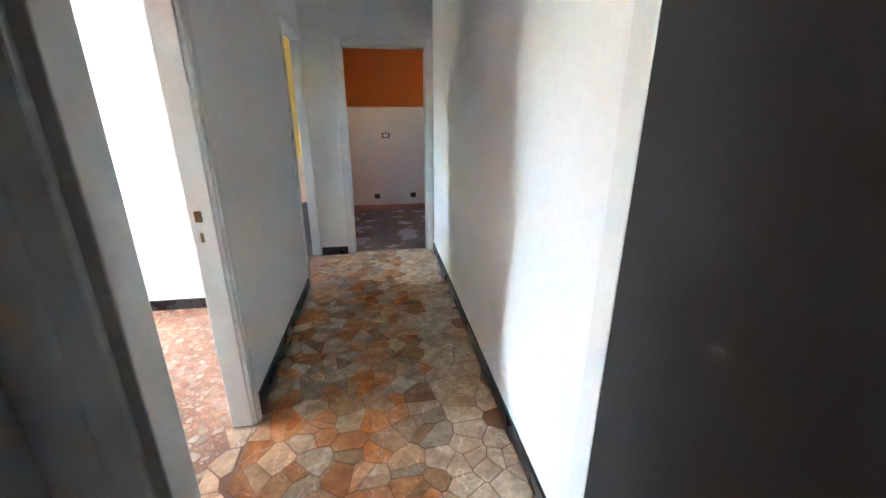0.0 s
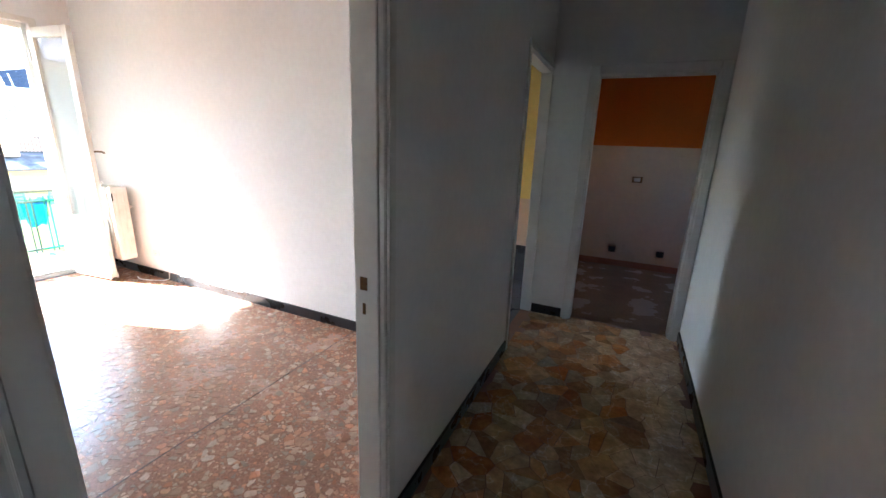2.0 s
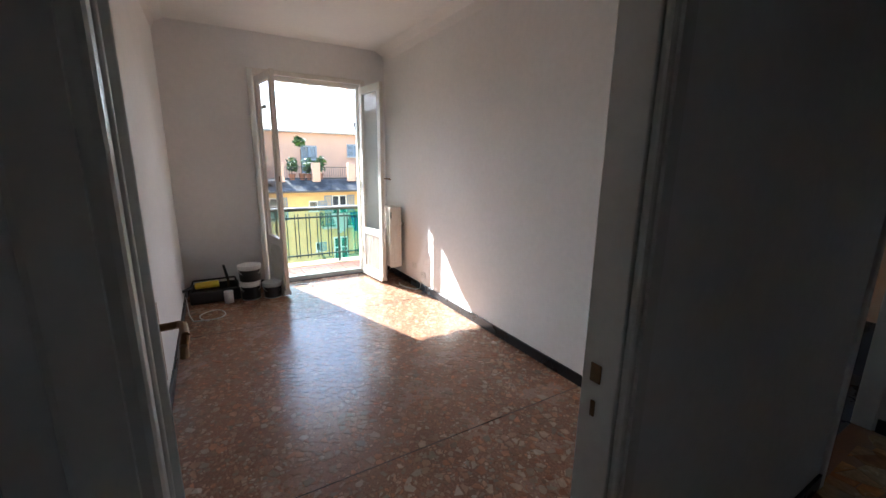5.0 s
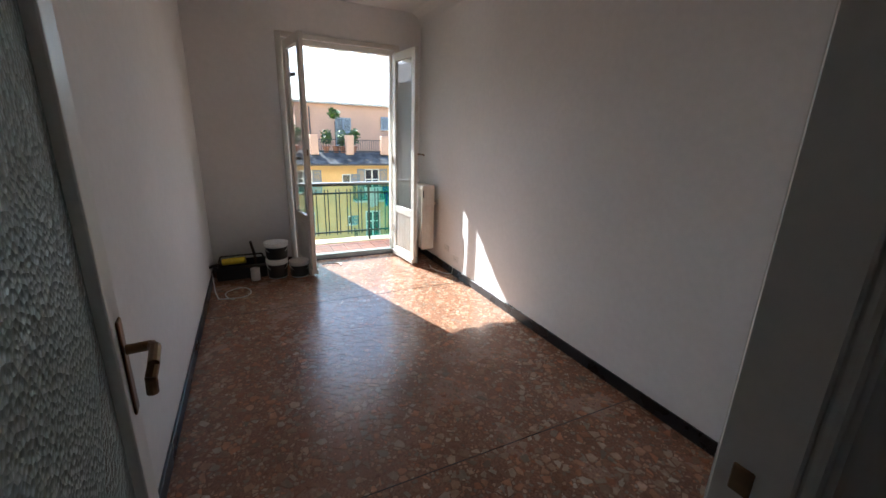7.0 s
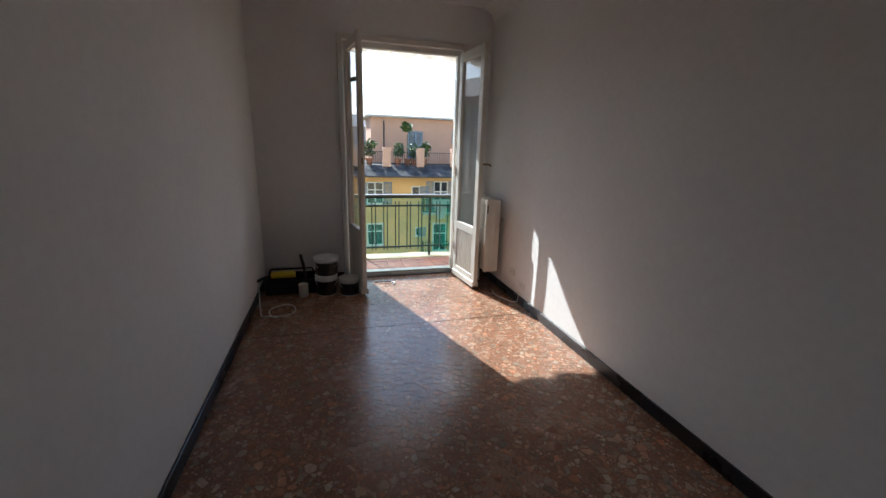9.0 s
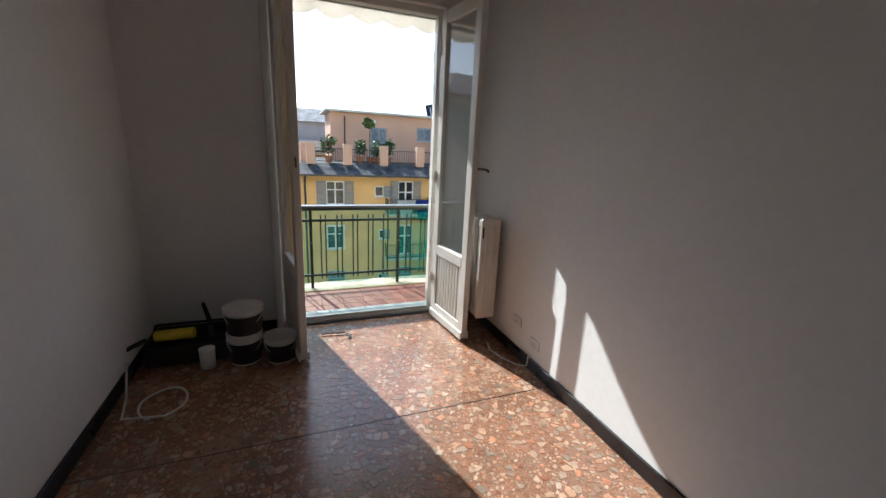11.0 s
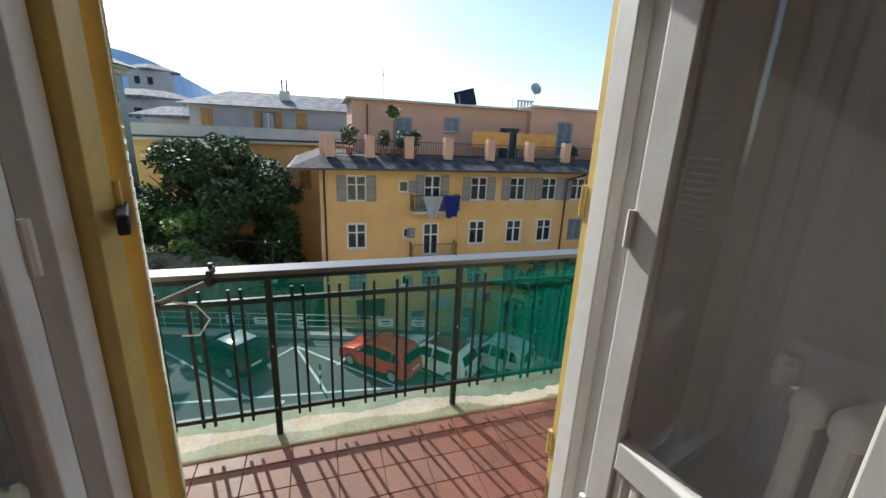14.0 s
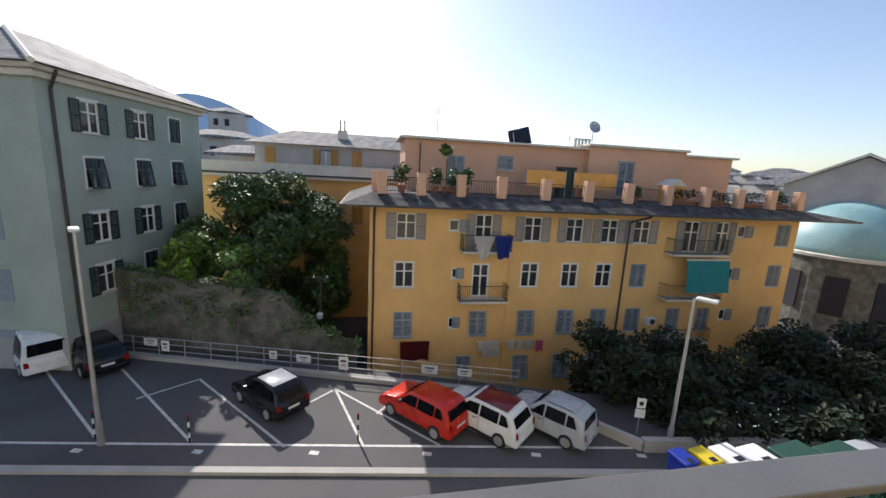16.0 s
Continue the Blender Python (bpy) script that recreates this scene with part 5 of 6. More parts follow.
def balcony(house, y0, y1, z, mat_rail=DARKIRON, depth=0.9, closed=False):
    b = part("balcony", soft_box(0.0, y0, z - 0.14, depth, y1, z, 0.02, 1), CREAMTRIM, house, "small balcony with iron railing")
    bm = bmesh.new()
    for zz in (0.08, 0.95):
        tube(bm, (depth - 0.04, y0 + 0.03, z + zz), (depth - 0.04, y1 - 0.03, z + zz), 0.022, 6)
        for y in (y0 + 0.03, y1 - 0.03):
            tube(bm, (0, y, z + zz), (depth - 0.04, y, z + zz), 0.022, 6)
    k = int((y1 - y0) / 0.13)
    for i in range(k + 1):
        y = y0 + 0.03 + (y1 - y0 - 0.06) * i / k
        tube(bm, (depth - 0.04, y, z), (depth - 0.04, y, z + 0.95), 0.012, 5)
    for i in range(6):
        for y in (y0 + 0.03, y1 - 0.03):
            tube(bm, (depth * i / 6, y, z), (depth * i / 6, y, z + 0.95), 0.012, 5)
    part("railing", bm, mat_rail, b)
    return b


YX, YA, YB = -27.4, 2.1, 31.6
yh = empty("apartment_house", "ochre yellow four storey apartment house with slate eaves and roof terrace", "apartment house", YX, 0, 0)
W = []   # centre y, sill z, width, height, mode
for y, m in ((4.15, "open"), (11.85, "open"), (14.6, "open"), (17.0, "open"), (19.3, "open"), (30.4, "shut")):
    W.append((y, -2.36, 1.12, 1.5, m))
W += [(8.75, -2.85, 1.05, 2.05, "open"), (6.95, -1.84, 0.6, 0.7, "half"), (23.0, -2.85, 1.15, 2.05, "open"), (25.4, -2.85, 1.0, 2.05, "open"), (26.9, -1.8, 0.6, 0.8, "half")]
for y, m in ((4.12, "bare"), (11.9, "bare"), (14.6, "bare"), (16.95, "bare"), (19.45, "shut"), (30.3, "shut")):
    W.append((y, -5.26, 1.1, 1.55, m))
W += [(8.75, -5.85, 1.0, 2.05, "bare"), (7.2, -4.7, 0.5, 0.65, "shut"), (24.9, -5.85, 1.0, 2.0, "shut"), (26.6, -4.75, 0.5, 0.8, "half")]
for y, m in ((4.12, "tilt"), (8.75, "tilt"), (11.9, "tilt"), (14.6, "tilt"), (16.95, "shut"), (19.5, "shut"), (30.2, "shut")):
    W.append((y, -8.35, 1.1, 1.6, m))
W += [(7.15, -7.85, 0.5, 0.7, "shut"), (25.0, -8.4, 1.0, 1.6, "shut"), (26.6, -7.7, 0.5, 0.8, "half"), (22.6, -8.8, 1.0, 2.0, "shut")]
W += [(8.0, -11.6, 0.9, 1.9, "tilt"), (11.8, -11.4, 1.05, 1.6, "tilt"), (14.6, -11.4, 1.05, 1.6, "tilt"), (17.0, -11.4, 1.05, 1.6, "shut")]
part("wall", wall_with_holes(YA, YB, LOWZ, -0.45, [(y - w / 2, y + w / 2, z, z + h) for y, z, w, h, m in W]), YWALL, yh, "ochre yellow rendered front wall")
part("side_wall", boxes((-11, YA, LOWZ, -0.3, YA + 0.3, -0.45)), GREYWALL, yh, "weathered grey side wall")
part("side_wall", boxes((-11, YB - 0.3, LOWZ, -0.3, YB, -0.45)), YWALL, yh)
part("rear_wall", boxes((-11, YA + 0.3, LOWZ, -10.7, YB - 0.3, -0.45)), YWALL, yh)
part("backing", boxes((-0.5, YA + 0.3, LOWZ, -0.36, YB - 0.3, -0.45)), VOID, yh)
for i, (y, z, w, h, m) in enumerate(W):
    window(yh, y, z, w, h, m, SHUTGREY, idx=i)
# eaves: a thin sloping slate skirt with gutter
ev = bmesh.new()
ring = [(1.25, YA - 1.5, -0.36), (1.25, YB + 3.5, -0.36), (-12, YB + 3.5, -0.36), (-12, YA - 1.5, -0.36)]
top = [(-0.3, YA + 0.1, 0.22), (-0.3, YB - 0.1, 0.22), (-10.6, YB - 0.1, 0.22), (-10.6, YA + 0.1, 0.22)]
a = [ev.verts.new(p) for p in ring]
b = [ev.verts.new(p) for p in top]
c = [ev.verts.new((x, y, z - 0.09)) for x, y, z in ring]
for i in range(4):
    j = (i + 1) % 4
    ev.faces.new((a[i], a[j], b[j], b[i]))
    ev.faces.new((c[i], c[j], a[j], a[i]))
ev.faces.new(b)
ev.faces.new(c[::-1])
part("roof", ev, EAVESLATE, yh, "slate covered eaves round the terrace")
part("gutter", boxes((1.25, YA - 1.5, -0.47, 1.34, YB + 3.5, -0.36), (-12, YA - 1.58, -0.47, 1.34, YA - 1.5, -0.36)), LEAD, yh)
for y in (2.35, 18.35):
    part("downpipe", chain([(1.2, y + 0.6 if y > 5 else y, -0.5), (0.08, y, -1.0), (0.08, y, LOWZ)], 0.06, 8), LEAD, yh)
part("downpipe", chain([(0.06, 10.5, -3.6), (0.06, 10.5, LOWZ)], 0.03, 6), YWALL, yh)
balcony(yh, 7.35, 10.3, -2.88)
balcony(yh, 7.35, 10.3, -5.9)
balcony(yh, 21.2, 25.4, -2.88)
balcony(yh, 21.2, 25.4, -5.9)
balcony(yh, 21.6, 25.0, -8.95)
bl = balcony(yh, 29.0, 33.2, -8.9, CREAMTRIM)
# terrace
PY = [2.75, 4.95, 7.25, 9.7, 12.5, 15.3, 18.05, 20.85, 23.7, 26.3, 28.9, 31.2]
for y in PY:
    part("terrace_pillar", soft_box(-0.35, y - 0.26, 0.15, 0.15, y + 0.26, 1.42, 0.03, 1), PINKWALL, yh)
for k in range(4):
    part("terrace_pillar", soft_box(-1.6 - 1.2 * k, YA + 0.1, 0.15, -1.2 - 1.2 * k, YA + 0.5, 1.4, 0.03, 1), PINKWALL, yh)
for i, (p, q) in enumerate(zip(PY, PY[1:])):
    bm = bmesh.new()
    for zz in (0.35, 1.12):
        tube(bm, (-0.1, p + 0.26, zz), (-0.1, q - 0.26, zz), 0.02, 6)
    n = int((q - p - 0.5) / 0.14)
    for k in range(n):
        y = p + 0.3 + (q - p - 0.6) * k / max(1, n - 1)
        tube(bm, (-0.1, y, 0.35), (-0.1, y, 1.12), 0.012, 5)
    part("terrace_railing", bm, DARKIRON if i != 2 else BARK, yh)
    if i >= 7:
        rng = random.Random(60 + i)
        hd = empty("terrace_hedge", "clipped dark hedge behind the terrace railing", "hedge", YX - 0.65, (p + q) / 2, 0.22)
        part("planter", soft_box(-0.2, -(q - p) / 2 + 0.3, 0, 0.2, (q - p) / 2 - 0.3, 0.3, 0.02, 1), TERRACOTTA, hd)
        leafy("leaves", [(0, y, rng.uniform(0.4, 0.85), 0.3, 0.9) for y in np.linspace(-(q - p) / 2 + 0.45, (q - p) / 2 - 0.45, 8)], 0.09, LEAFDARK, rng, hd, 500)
# penthouse
part("penthouse_wall", boxes((-9.5, 4.4, 0.2, -5.0, 18.6, 3.65)), PINKWALL, yh, "salmon rendered penthouse")
part("penthouse_wall", boxes((-9.5, 17.6, 0.2, -4.4, 25.6, 3.9)), PINKWALL, yh)
part("penthouse_wall", boxes((-9.5, 25.6, 0.2, -5.6, 31.0, 3.7)), PINKWALL, yh)
part("penthouse_roof", soft_box(-9.9, 4.0, 3.65, -4.55, 18.1, 3.81, 0.03, 1), CREAMTRIM, yh)
part("penthouse_roof", soft_box(-9.9, 17.4, 3.9, -4.1, 25.7, 4.07, 0.03, 1), CREAMTRIM, yh)
part("penthouse_roof", soft_box(-9.9, 25.7, 3.7, -5.3, 31.4, 3.86, 0.03, 1), CREAMTRIM, yh)
for y, z0, w, h, x in ((7.9, 0.6, 1.2, 2.1, -5.0), (11.5, 1.9, 1.1, 1.0, -5.0), (20.6, 0.4, 1.3, 2.6, -4.4), (25.9, 0.8, 0.9, 2.2, -5.6)):
    window(yh, y, z0, w, h, "shut", SHUTGREY, x + 0.11)
part("penthouse_pipe", chain([(-4.9, 5.4, 3.4), (-4.92, 5.4, 0.3)], 0.05, 6), LEAD, yh)
for y0, y1 in ((12.2, 15.0), (15.6, 18.8)):
    aw2 = empty("terrace_awning", "faded orange cloth screen on the roof terrace", "awning", YX - 2.6, (y0 + y1) / 2, 0.22, group="terrace screens")
    w2 = (y1 - y0) / 2
    part("cloth", soft_box(-0.02, -w2, 0.7, 0.02, w2, 1.75, 0.01, 1), ORANGECLOTH, aw2)
    for s in (-1, 1):
        part("pole", tube(bmesh.new(), (0.03, s * w2, 0), (0.03, s * w2, 1.85), 0.025, 6), GALV, aw2)
cb = empty("terrace_cabinet", "dark green cabinet on the roof terrace", "cabinet", YX - 3.2, 15.3, 0.22)
part("body", soft_box(-0.4, -0.55, 0, 0.4, 0.55, 2.0, 0.02, 1), SHUTDARK, cb)
part("top", soft_box(-0.45, -0.6, 2.0, 0.45, 0.6, 2.06, 0.01, 1), LEAD, cb)
ph = empty("terrace_playhouse", "small orange wooden shed with pitched roof on the terrace", "shed", YX - 1.9, 22.6, 0.22)
part("body", boxes((-0.5, -0.6, 0, 0.5, 0.6, 1.2)), ORANGECLOTH, ph)
rf = bmesh.new()
v = [rf.verts.new(p) for p in ((-0.6, -0.75, 1.2), (0.6, -0.75, 1.2), (-0.6, 0, 1.65), (0.6, 0, 1.65), (-0.6, 0.75, 1.2), (0.6, 0.75, 1.2))]
for f in ((0, 1, 3, 2), (2, 3, 5, 4), (0, 2, 4), (1, 5, 3), (0, 4, 5, 1)):
    rf.faces.new([v[k] for k in f])
part("roof", rf, CREAMTRIM, ph)
for y, x, h, sd, tall in ((3.9, -1.1, 1.5, 1, False), (5.9, -1.2, 1.3, 2, False), (6.6, -1.4, 2.6, 3, True), (7.0, -1.0, 1.4, 4, False), (7.9, -1.6, 1.5, 5, False), (30.2, -0.8, 1.3, 6, False), (19.2, -1.0, 0.9, 7, False)):
    rng = random.Random(70 + sd)
    pt = empty("potted_plant", "green potted plant on the roof terrace", "potted plant", YX + x, y, 0.22, group="terrace plants")
    part("pot", lathe([(0.16, 0), (0.24, 0.38), (0.27, 0.38), (0.27, 0.44), (0.22, 0.44)], 16), TERRACOTTA, pt)
    part("stem", tube(bmesh.new(), (0, 0, 0.3), (0, 0, h * 0.8), 0.03, 6), BARK, pt)
    leafy("leaves", [(rng.uniform(-0.2, 0.2), rng.uniform(-0.2, 0.2), h if tall else h * rng.uniform(0.55, 0.95), 0.36, 0.9) for _ in range(5)], 0.17, LEAF, rng, pt, 260)
sp = empty("solar_panel", "dark tilted solar panel on the penthouse roof", "solar panel", YX - 6.4, 13.1, 3.81)
pm = boxes((-0.03, -0.8, 0, 0.03, 0.8, 1.5))
bmesh.ops.rotate(pm, verts=pm.verts[:], cent=(0, 0, 0), matrix=Matrix.Rotation(radians(-35), 3, "Y") @ Matrix.Rotation(radians(-25), 3, "Z"))
part("panel", pm, SOLAR, sp)
part("strut", tube(bmesh.new(), (-0.9, 0, 0), (-0.75, 0, 1.1), 0.03, 6), GALV, sp)
part("strut", tube(bmesh.new(), (-0.02, -0.5, 0), (-0.5, -0.5, 0.9), 0.03, 6), GALV, sp)
ds = empty("satellite_dish", "grey satellite dish on the penthouse roof", "satellite dish", YX - 5.5, 18.3, 4.07)
part("mast", tube(bmesh.new(), (0, 0, 0), (0, 0, 1.2), 0.03, 6), GALV, ds)
dm = lathe([(0.02, 0.0), (0.25, 0.04), (0.45, 0.14), (0.44, 0.15), (0.24, 0.06)], 20)
bmesh.ops.rotate(dm, verts=dm.verts[:], cent=(0, 0, 0), matrix=Matrix.Rotation(radians(70), 3, "Y"))
bmesh.ops.translate(dm, verts=dm.verts[:], vec=(0.05, 0, 1.25))
part("dish", dm, GALV, ds)
for y, x, h in ((6.6, -5.5, 1.9), (17.0, -6.5, 0.9), (-0.5, -24, 1.0)):
    an = empty("tv_aerial", "thin television aerial on a roof", "aerial", YX + x, y, 3.81 if y > 0 else 4.6, group="aerials")
    part("mast", tube(bmesh.new(), (0, 0, -0.2), (0, 0, h), 0.025, 6), GALV, an)
    for k in range(3):
        part("element", tube(bmesh.new(), (0, -0.3, h - 0.15 * k), (0, 0.3, h - 0.15 * k), 0.012, 5), GALV, an)
ch = empty("chimney_row", "row of small metal chimney pots on the penthouse", "chimney", YX - 5.9, 17.2, 3.81)
for k in range(5):
    part("pot", lathe([(0.09, 0), (0.09, 0.6), (0.14, 0.62), (0.14, 0.7), (0.05, 0.75)], 10, cy=k * 0.28), GALV, ch)


# laundry and cloths on the front
def cloth(name, y, z, w, h, material, label, x=1.0, taper=1.0):
    bm = bmesh.new()
    g = []
    for j in range(7):
        f = j / 6
        g.append([bm.verts.new((YX + x + 0.05 * math.sin(i * 1.3 + j * 0.5) * f, y + (i / 8 - 0.5) * w * (1 + (taper - 1) * f), z - h * f - 0.05 * h * math.sin(i * 0.8) * f)) for i in range(9)])
    for j in range(6):
        for i in range(8):
            bm.faces.new((g[j][i], g[j][i + 1], g[j + 1][i + 1], g[j + 1][i]))
    bmesh.ops.solidify(bm, geom=bm.faces[:], thickness=0.01)
    tagged(part(name, bm, material), label, "laundry", "laundry")


cloth("sheet", 8.55, -1.95, 1.3, 1.35, WHITECLOTH, "white cloth hung over the balcony railing to dry", 0.95, 0.35)
cloth("garment", 9.75, -1.95, 1.1, 1.3, BLUECLOTH, "blue garment hung over the balcony railing to dry", 0.95, 0.6)
cloth("rug", 4.9, -8.6, 1.8, 1.25, REDCLOTH, "dark red rug hung out below the window", 0.15, 0.95)
for y, w, h, m in ((8.9, 0.25, 0.6, WHITECLOTH), (9.6, 1.1, 1.0, CURTAIN), (10.9, 0.45, 0.55, WHITECLOTH), (11.5, 0.4, 0.6, WHITECLOTH), (12.1, 0.5, 0.6, CURTAIN), (12.8, 0.5, 0.75, PINKCLOTH)):
    cloth("laundry_piece", y, -8.6, w, h, m, "washing hung on a line below the windows", 0.5)
tagged(part("washing_line", tube(bmesh.new(), (YX + 0.5, 8.6, -8.58), (YX + 0.5, 13.2, -8.58), 0.015, 5), PLASTICW), "washing line stretched along the house front", "washing line")
cloth("bed_sheet", 22.3, -8.05, 1.3, 1.0, CURTAIN, "pale sheet hung over a balcony railing", 0.93)
tb2 = empty("balcony_awning", "teal cloth awning let down over a balcony", "awning", YX + 0.95, 23.8, -3.2)
am = boxes((-0.02, -1.6, -2.15, 0.02, 1.6, 0))
bmesh.ops.rotate(am, verts=am.verts[:], cent=(0, 0, 0), matrix=Matrix.Rotation(radians(-8), 3, "Y"))
part("cloth", am, TEALCLOTH, tb2)
part("roller", tube(bmesh.new(), (0, -1.65, 0), (0, 1.65, 0), 0.06, 10), CREAMTRIM, tb2)
ac = empty("air_conditioner", "white air conditioning unit on the yellow wall", "air conditioner", YX + 0.2, 20.75, -7.6)
part("case", soft_box(-0.18, -0.35, -0.25, 0.18, 0.35, 0.25, 0.02), PLASTICW, ac)
part("grille", tube(bmesh.new(), (0.18, 0.08, 0), (0.19, 0.08, 0), 0.2, 20), LEAD, ac)

# grey green house
gh = empty("green_house", "tall grey green apartment house with dark shutters and slate roof", "apartment house", -26.0, -12.2, 0, 80.9)
GL = 12.1
GW = []
for c, modes in ((9.25, ("shut", "tilt", "tilt", "half")), (6.1, ("open", "tilt", "open", "shut")), (2.65, ("open", "tilt", "open", "open"))):
    for k, m in enumerate(modes):
        GW.append((c, 2.5 - 2.76 * k, 1.08, 1.55, m))
part("wall", wall_with_holes(0, GL, LOWZ, 4.6, [(y - w / 2, y + w / 2, z, z + h) for y, z, w, h, m in GW]), GREENWALL, gh)
part("front_wall", boxes((-16, 0, LOWZ, -0.3, 0.3, 4.6)), GREENWALL, gh)
part("rear_wall", boxes((-16, GL - 0.3, LOWZ, -0.3, GL, 4.6)), GREENWALL, gh)
part("end_wall", boxes((-16.3, 0, LOWZ, -16, GL, 4.6)), GREENWALL, gh)
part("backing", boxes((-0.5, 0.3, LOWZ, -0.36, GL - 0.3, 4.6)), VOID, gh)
for i, (y, z, w, h, m) in enumerate(GW):
    window(gh, y, z, w, h, m, SHUTDARK, surround=True, idx=i)
part("cornice", soft_box(-16.5, -0.25, 4.6, 0.25, GL + 0.25, 4.9, 0.04, 1), CREAMTRIM, gh)
part("cornice", soft_box(-16.7, -0.5, 4.9, 0.5, GL + 0.5, 5.12, 0.04, 1), CREAMTRIM, gh)
rf = bmesh.new()
e = [rf.verts.new(p) for p in ((0.8, -0.8, 5.12), (0.8, GL + 0.8, 5.12), (-17, GL + 0.8, 5.12), (-17, -0.8, 5.12), (-6.2, 5.4, 8.0), (-6.2, GL - 3.5, 8.0), (-11, GL - 3.5, 8.0), (-11, 5.4, 8.0))]
for f in ((0, 1, 5, 4), (1, 2, 6, 5), (2, 3, 7, 6), (3, 0, 4, 7), (4, 5, 6, 7), (3, 2, 1, 0)):
    rf.faces.new([e[k] for k in f])
part("roof", rf, SLATE, gh, "hipped slate roof")
part("ridge", chain([(0.8, -0.8, 5.12), (-6.2, 5.4, 8.0)], 0.14, 6), CREAMTRIM, gh, "pale hip ridge tiles")
part("downpipe", chain([(0.6, 0.5, 5.0), (0.08, 0.7, 4.3), (0.08, 0.7, LOWZ)], 0.07, 8), LEAD, gh)
for k in range(3):
    wv = part("window", boxes((-3.2, -0.03, -2.6 - 3.0 * k, -2.2, -0.002, -1.0 - 3.0 * k)), SHUTGREY, gh)
part("plinth", boxes((-16.1, -0.08, LOWZ, 0.08, 0, -7.4), (0, 0, LOWZ, 0.08, GL, -7.4)), GREYWALL, gh)

# old yellow house with penthouse behind the tree
oh = empty("far_yellow_house", "older yellow house with grey attic storey and slate roof", "apartment house", -42, 0, 0)
part("wall", boxes((-14, -11.9, LOWZ, 0, 8, 0.3)), YWALL, oh)
part("cornice", soft_box(-14.3, -12.5, 0.3, 0.7, 8, 0.75, 0.05, 1), CREAMTRIM, oh)
part("parapet", boxes((-0.3, -12.2, 0.75, 0.1, 8, 1.6)), CREAMTRIM, oh)
part("gutter", boxes((0.7, -12.5, 0.55, 0.8, 8, 0.72)), LEAD, oh)
part("attic_wall", boxes((-12, -8.0, 0.75, -1.6, 8, 3.4)), GREYWALL, oh)
for y in (-6.7, -1.9, 0.9):
    window(oh, y, 1.5, 0.9 if y != -1.9 else 1.1, 1.5, "shut" if y != -1.9 else "open", SHUTORANGE, -1.58)
for y in (-9.5, -6.0, -1.2, 1.0):
    window(oh, y, -3.6, 1.0, 1.8, "shut", SHUTORANGE, 0.11)
rf = bmesh.new()
e = [rf.verts.new(p) for p in ((-1.0, -8.8, 3.35), (-1.0, 9, 3.35), (-12.6, 9, 3.35), (-12.6, -8.8, 3.35), (-6, -5.5, 4.9), (-6, 9, 4.9))]
for f in ((0, 1, 5, 4), (1, 2, 5), (2, 3, 4, 5), (3, 0, 4), (3, 2, 1, 0)):
    rf.faces.new([e[k] for k in f])
part("roof", rf, SLATE, oh)
part("chimney", boxes((-4.2, -1.0, 3.8, -3.6, -0.1, 5.0)), CREAMTRIM, oh)
for y in (-0.75, -0.35):
    part("chimney_pot", tube(bmesh.new(), (-3.9, y, 5.0), (-3.9, y, 6.0), 0.07, 8), LEAD, oh)

# church with a copper half dome
cx, cy = -36.0, 49.5
cu = empty("church", "stone church with a verdigris copper half dome over its apse", "church", cx, cy, 0, -58)
part("nave_wall", boxes((-22, -6.2, LOWZ, -3.0, 6.2, 2.2)), GREYWALL, cu)
gm = bmesh.new()
v = [gm.verts.new(p) for p in ((-3.0, -6.2, 2.2), (-3.0, 6.2, 2.2), (-3.0, 0, 5.3), (-3.4, -6.2, 2.2), (-3.4, 6.2, 2.2), (-3.4, 0, 5.3))]
for f in ((0, 1, 2), (5, 4, 3), (0, 2, 5, 3), (2, 1, 4, 5), (1, 0, 3, 4)):
    gm.faces.new([v[k] for k in f])
part("gable", gm, GREYWALL, cu)
rm = bmesh.new()
v = [rm.verts.new(p) for p in ((-2.5, -6.9, 2.1), (-22, -6.9, 2.1), (-22, 0, 5.7), (-2.5, 0, 5.7), (-22, 6.9, 2.1), (-2.5, 6.9, 2.1), (-2.5, -6.9, 1.85), (-2.5, 0, 5.4), (-2.5, 6.9, 1.85))]
for f in ((0, 3, 2, 1), (3, 5, 4, 2), (0, 6, 7, 3), (3, 7, 8, 5)):
    rm.faces.new([v[k] for k in f])
part("nave_roof", rm, CREAMTRIM, cu)
N = 32
smooth(part("dome", lathe([(5.6 * math.cos(t), -4.6 + 5.4 * math.sin(t)) for t in np.linspace(0.0, 1.5, 14)], N, cx=-3.0), TEALDOME, cu, "teal verdigris half dome"))
part("dome_rim", lathe([(5.75, -4.9), (5.8, -4.6), (5.6, -4.5)], N, cx=-3.0), CREAMTRIM, cu)
part("apse_wall", lathe([(5.4, LOWZ), (5.4, -4.9)], N, cx=-3.0), RUBBLE, cu)
for a in (-40, 0, 40):
    w_ = boxes((5.30, -0.9, -10.5, 5.46, 0.9, -6.6))
    bmesh.ops.rotate(w_, verts=w_.verts[:], cent=(0, 0, 0), matrix=Matrix.Rotation(radians(a), 3, "Z"))
    bmesh.ops.translate(w_, verts=w_.verts[:], vec=(-3.0, 0, 0))
    part("window", w_, VOID, cu)

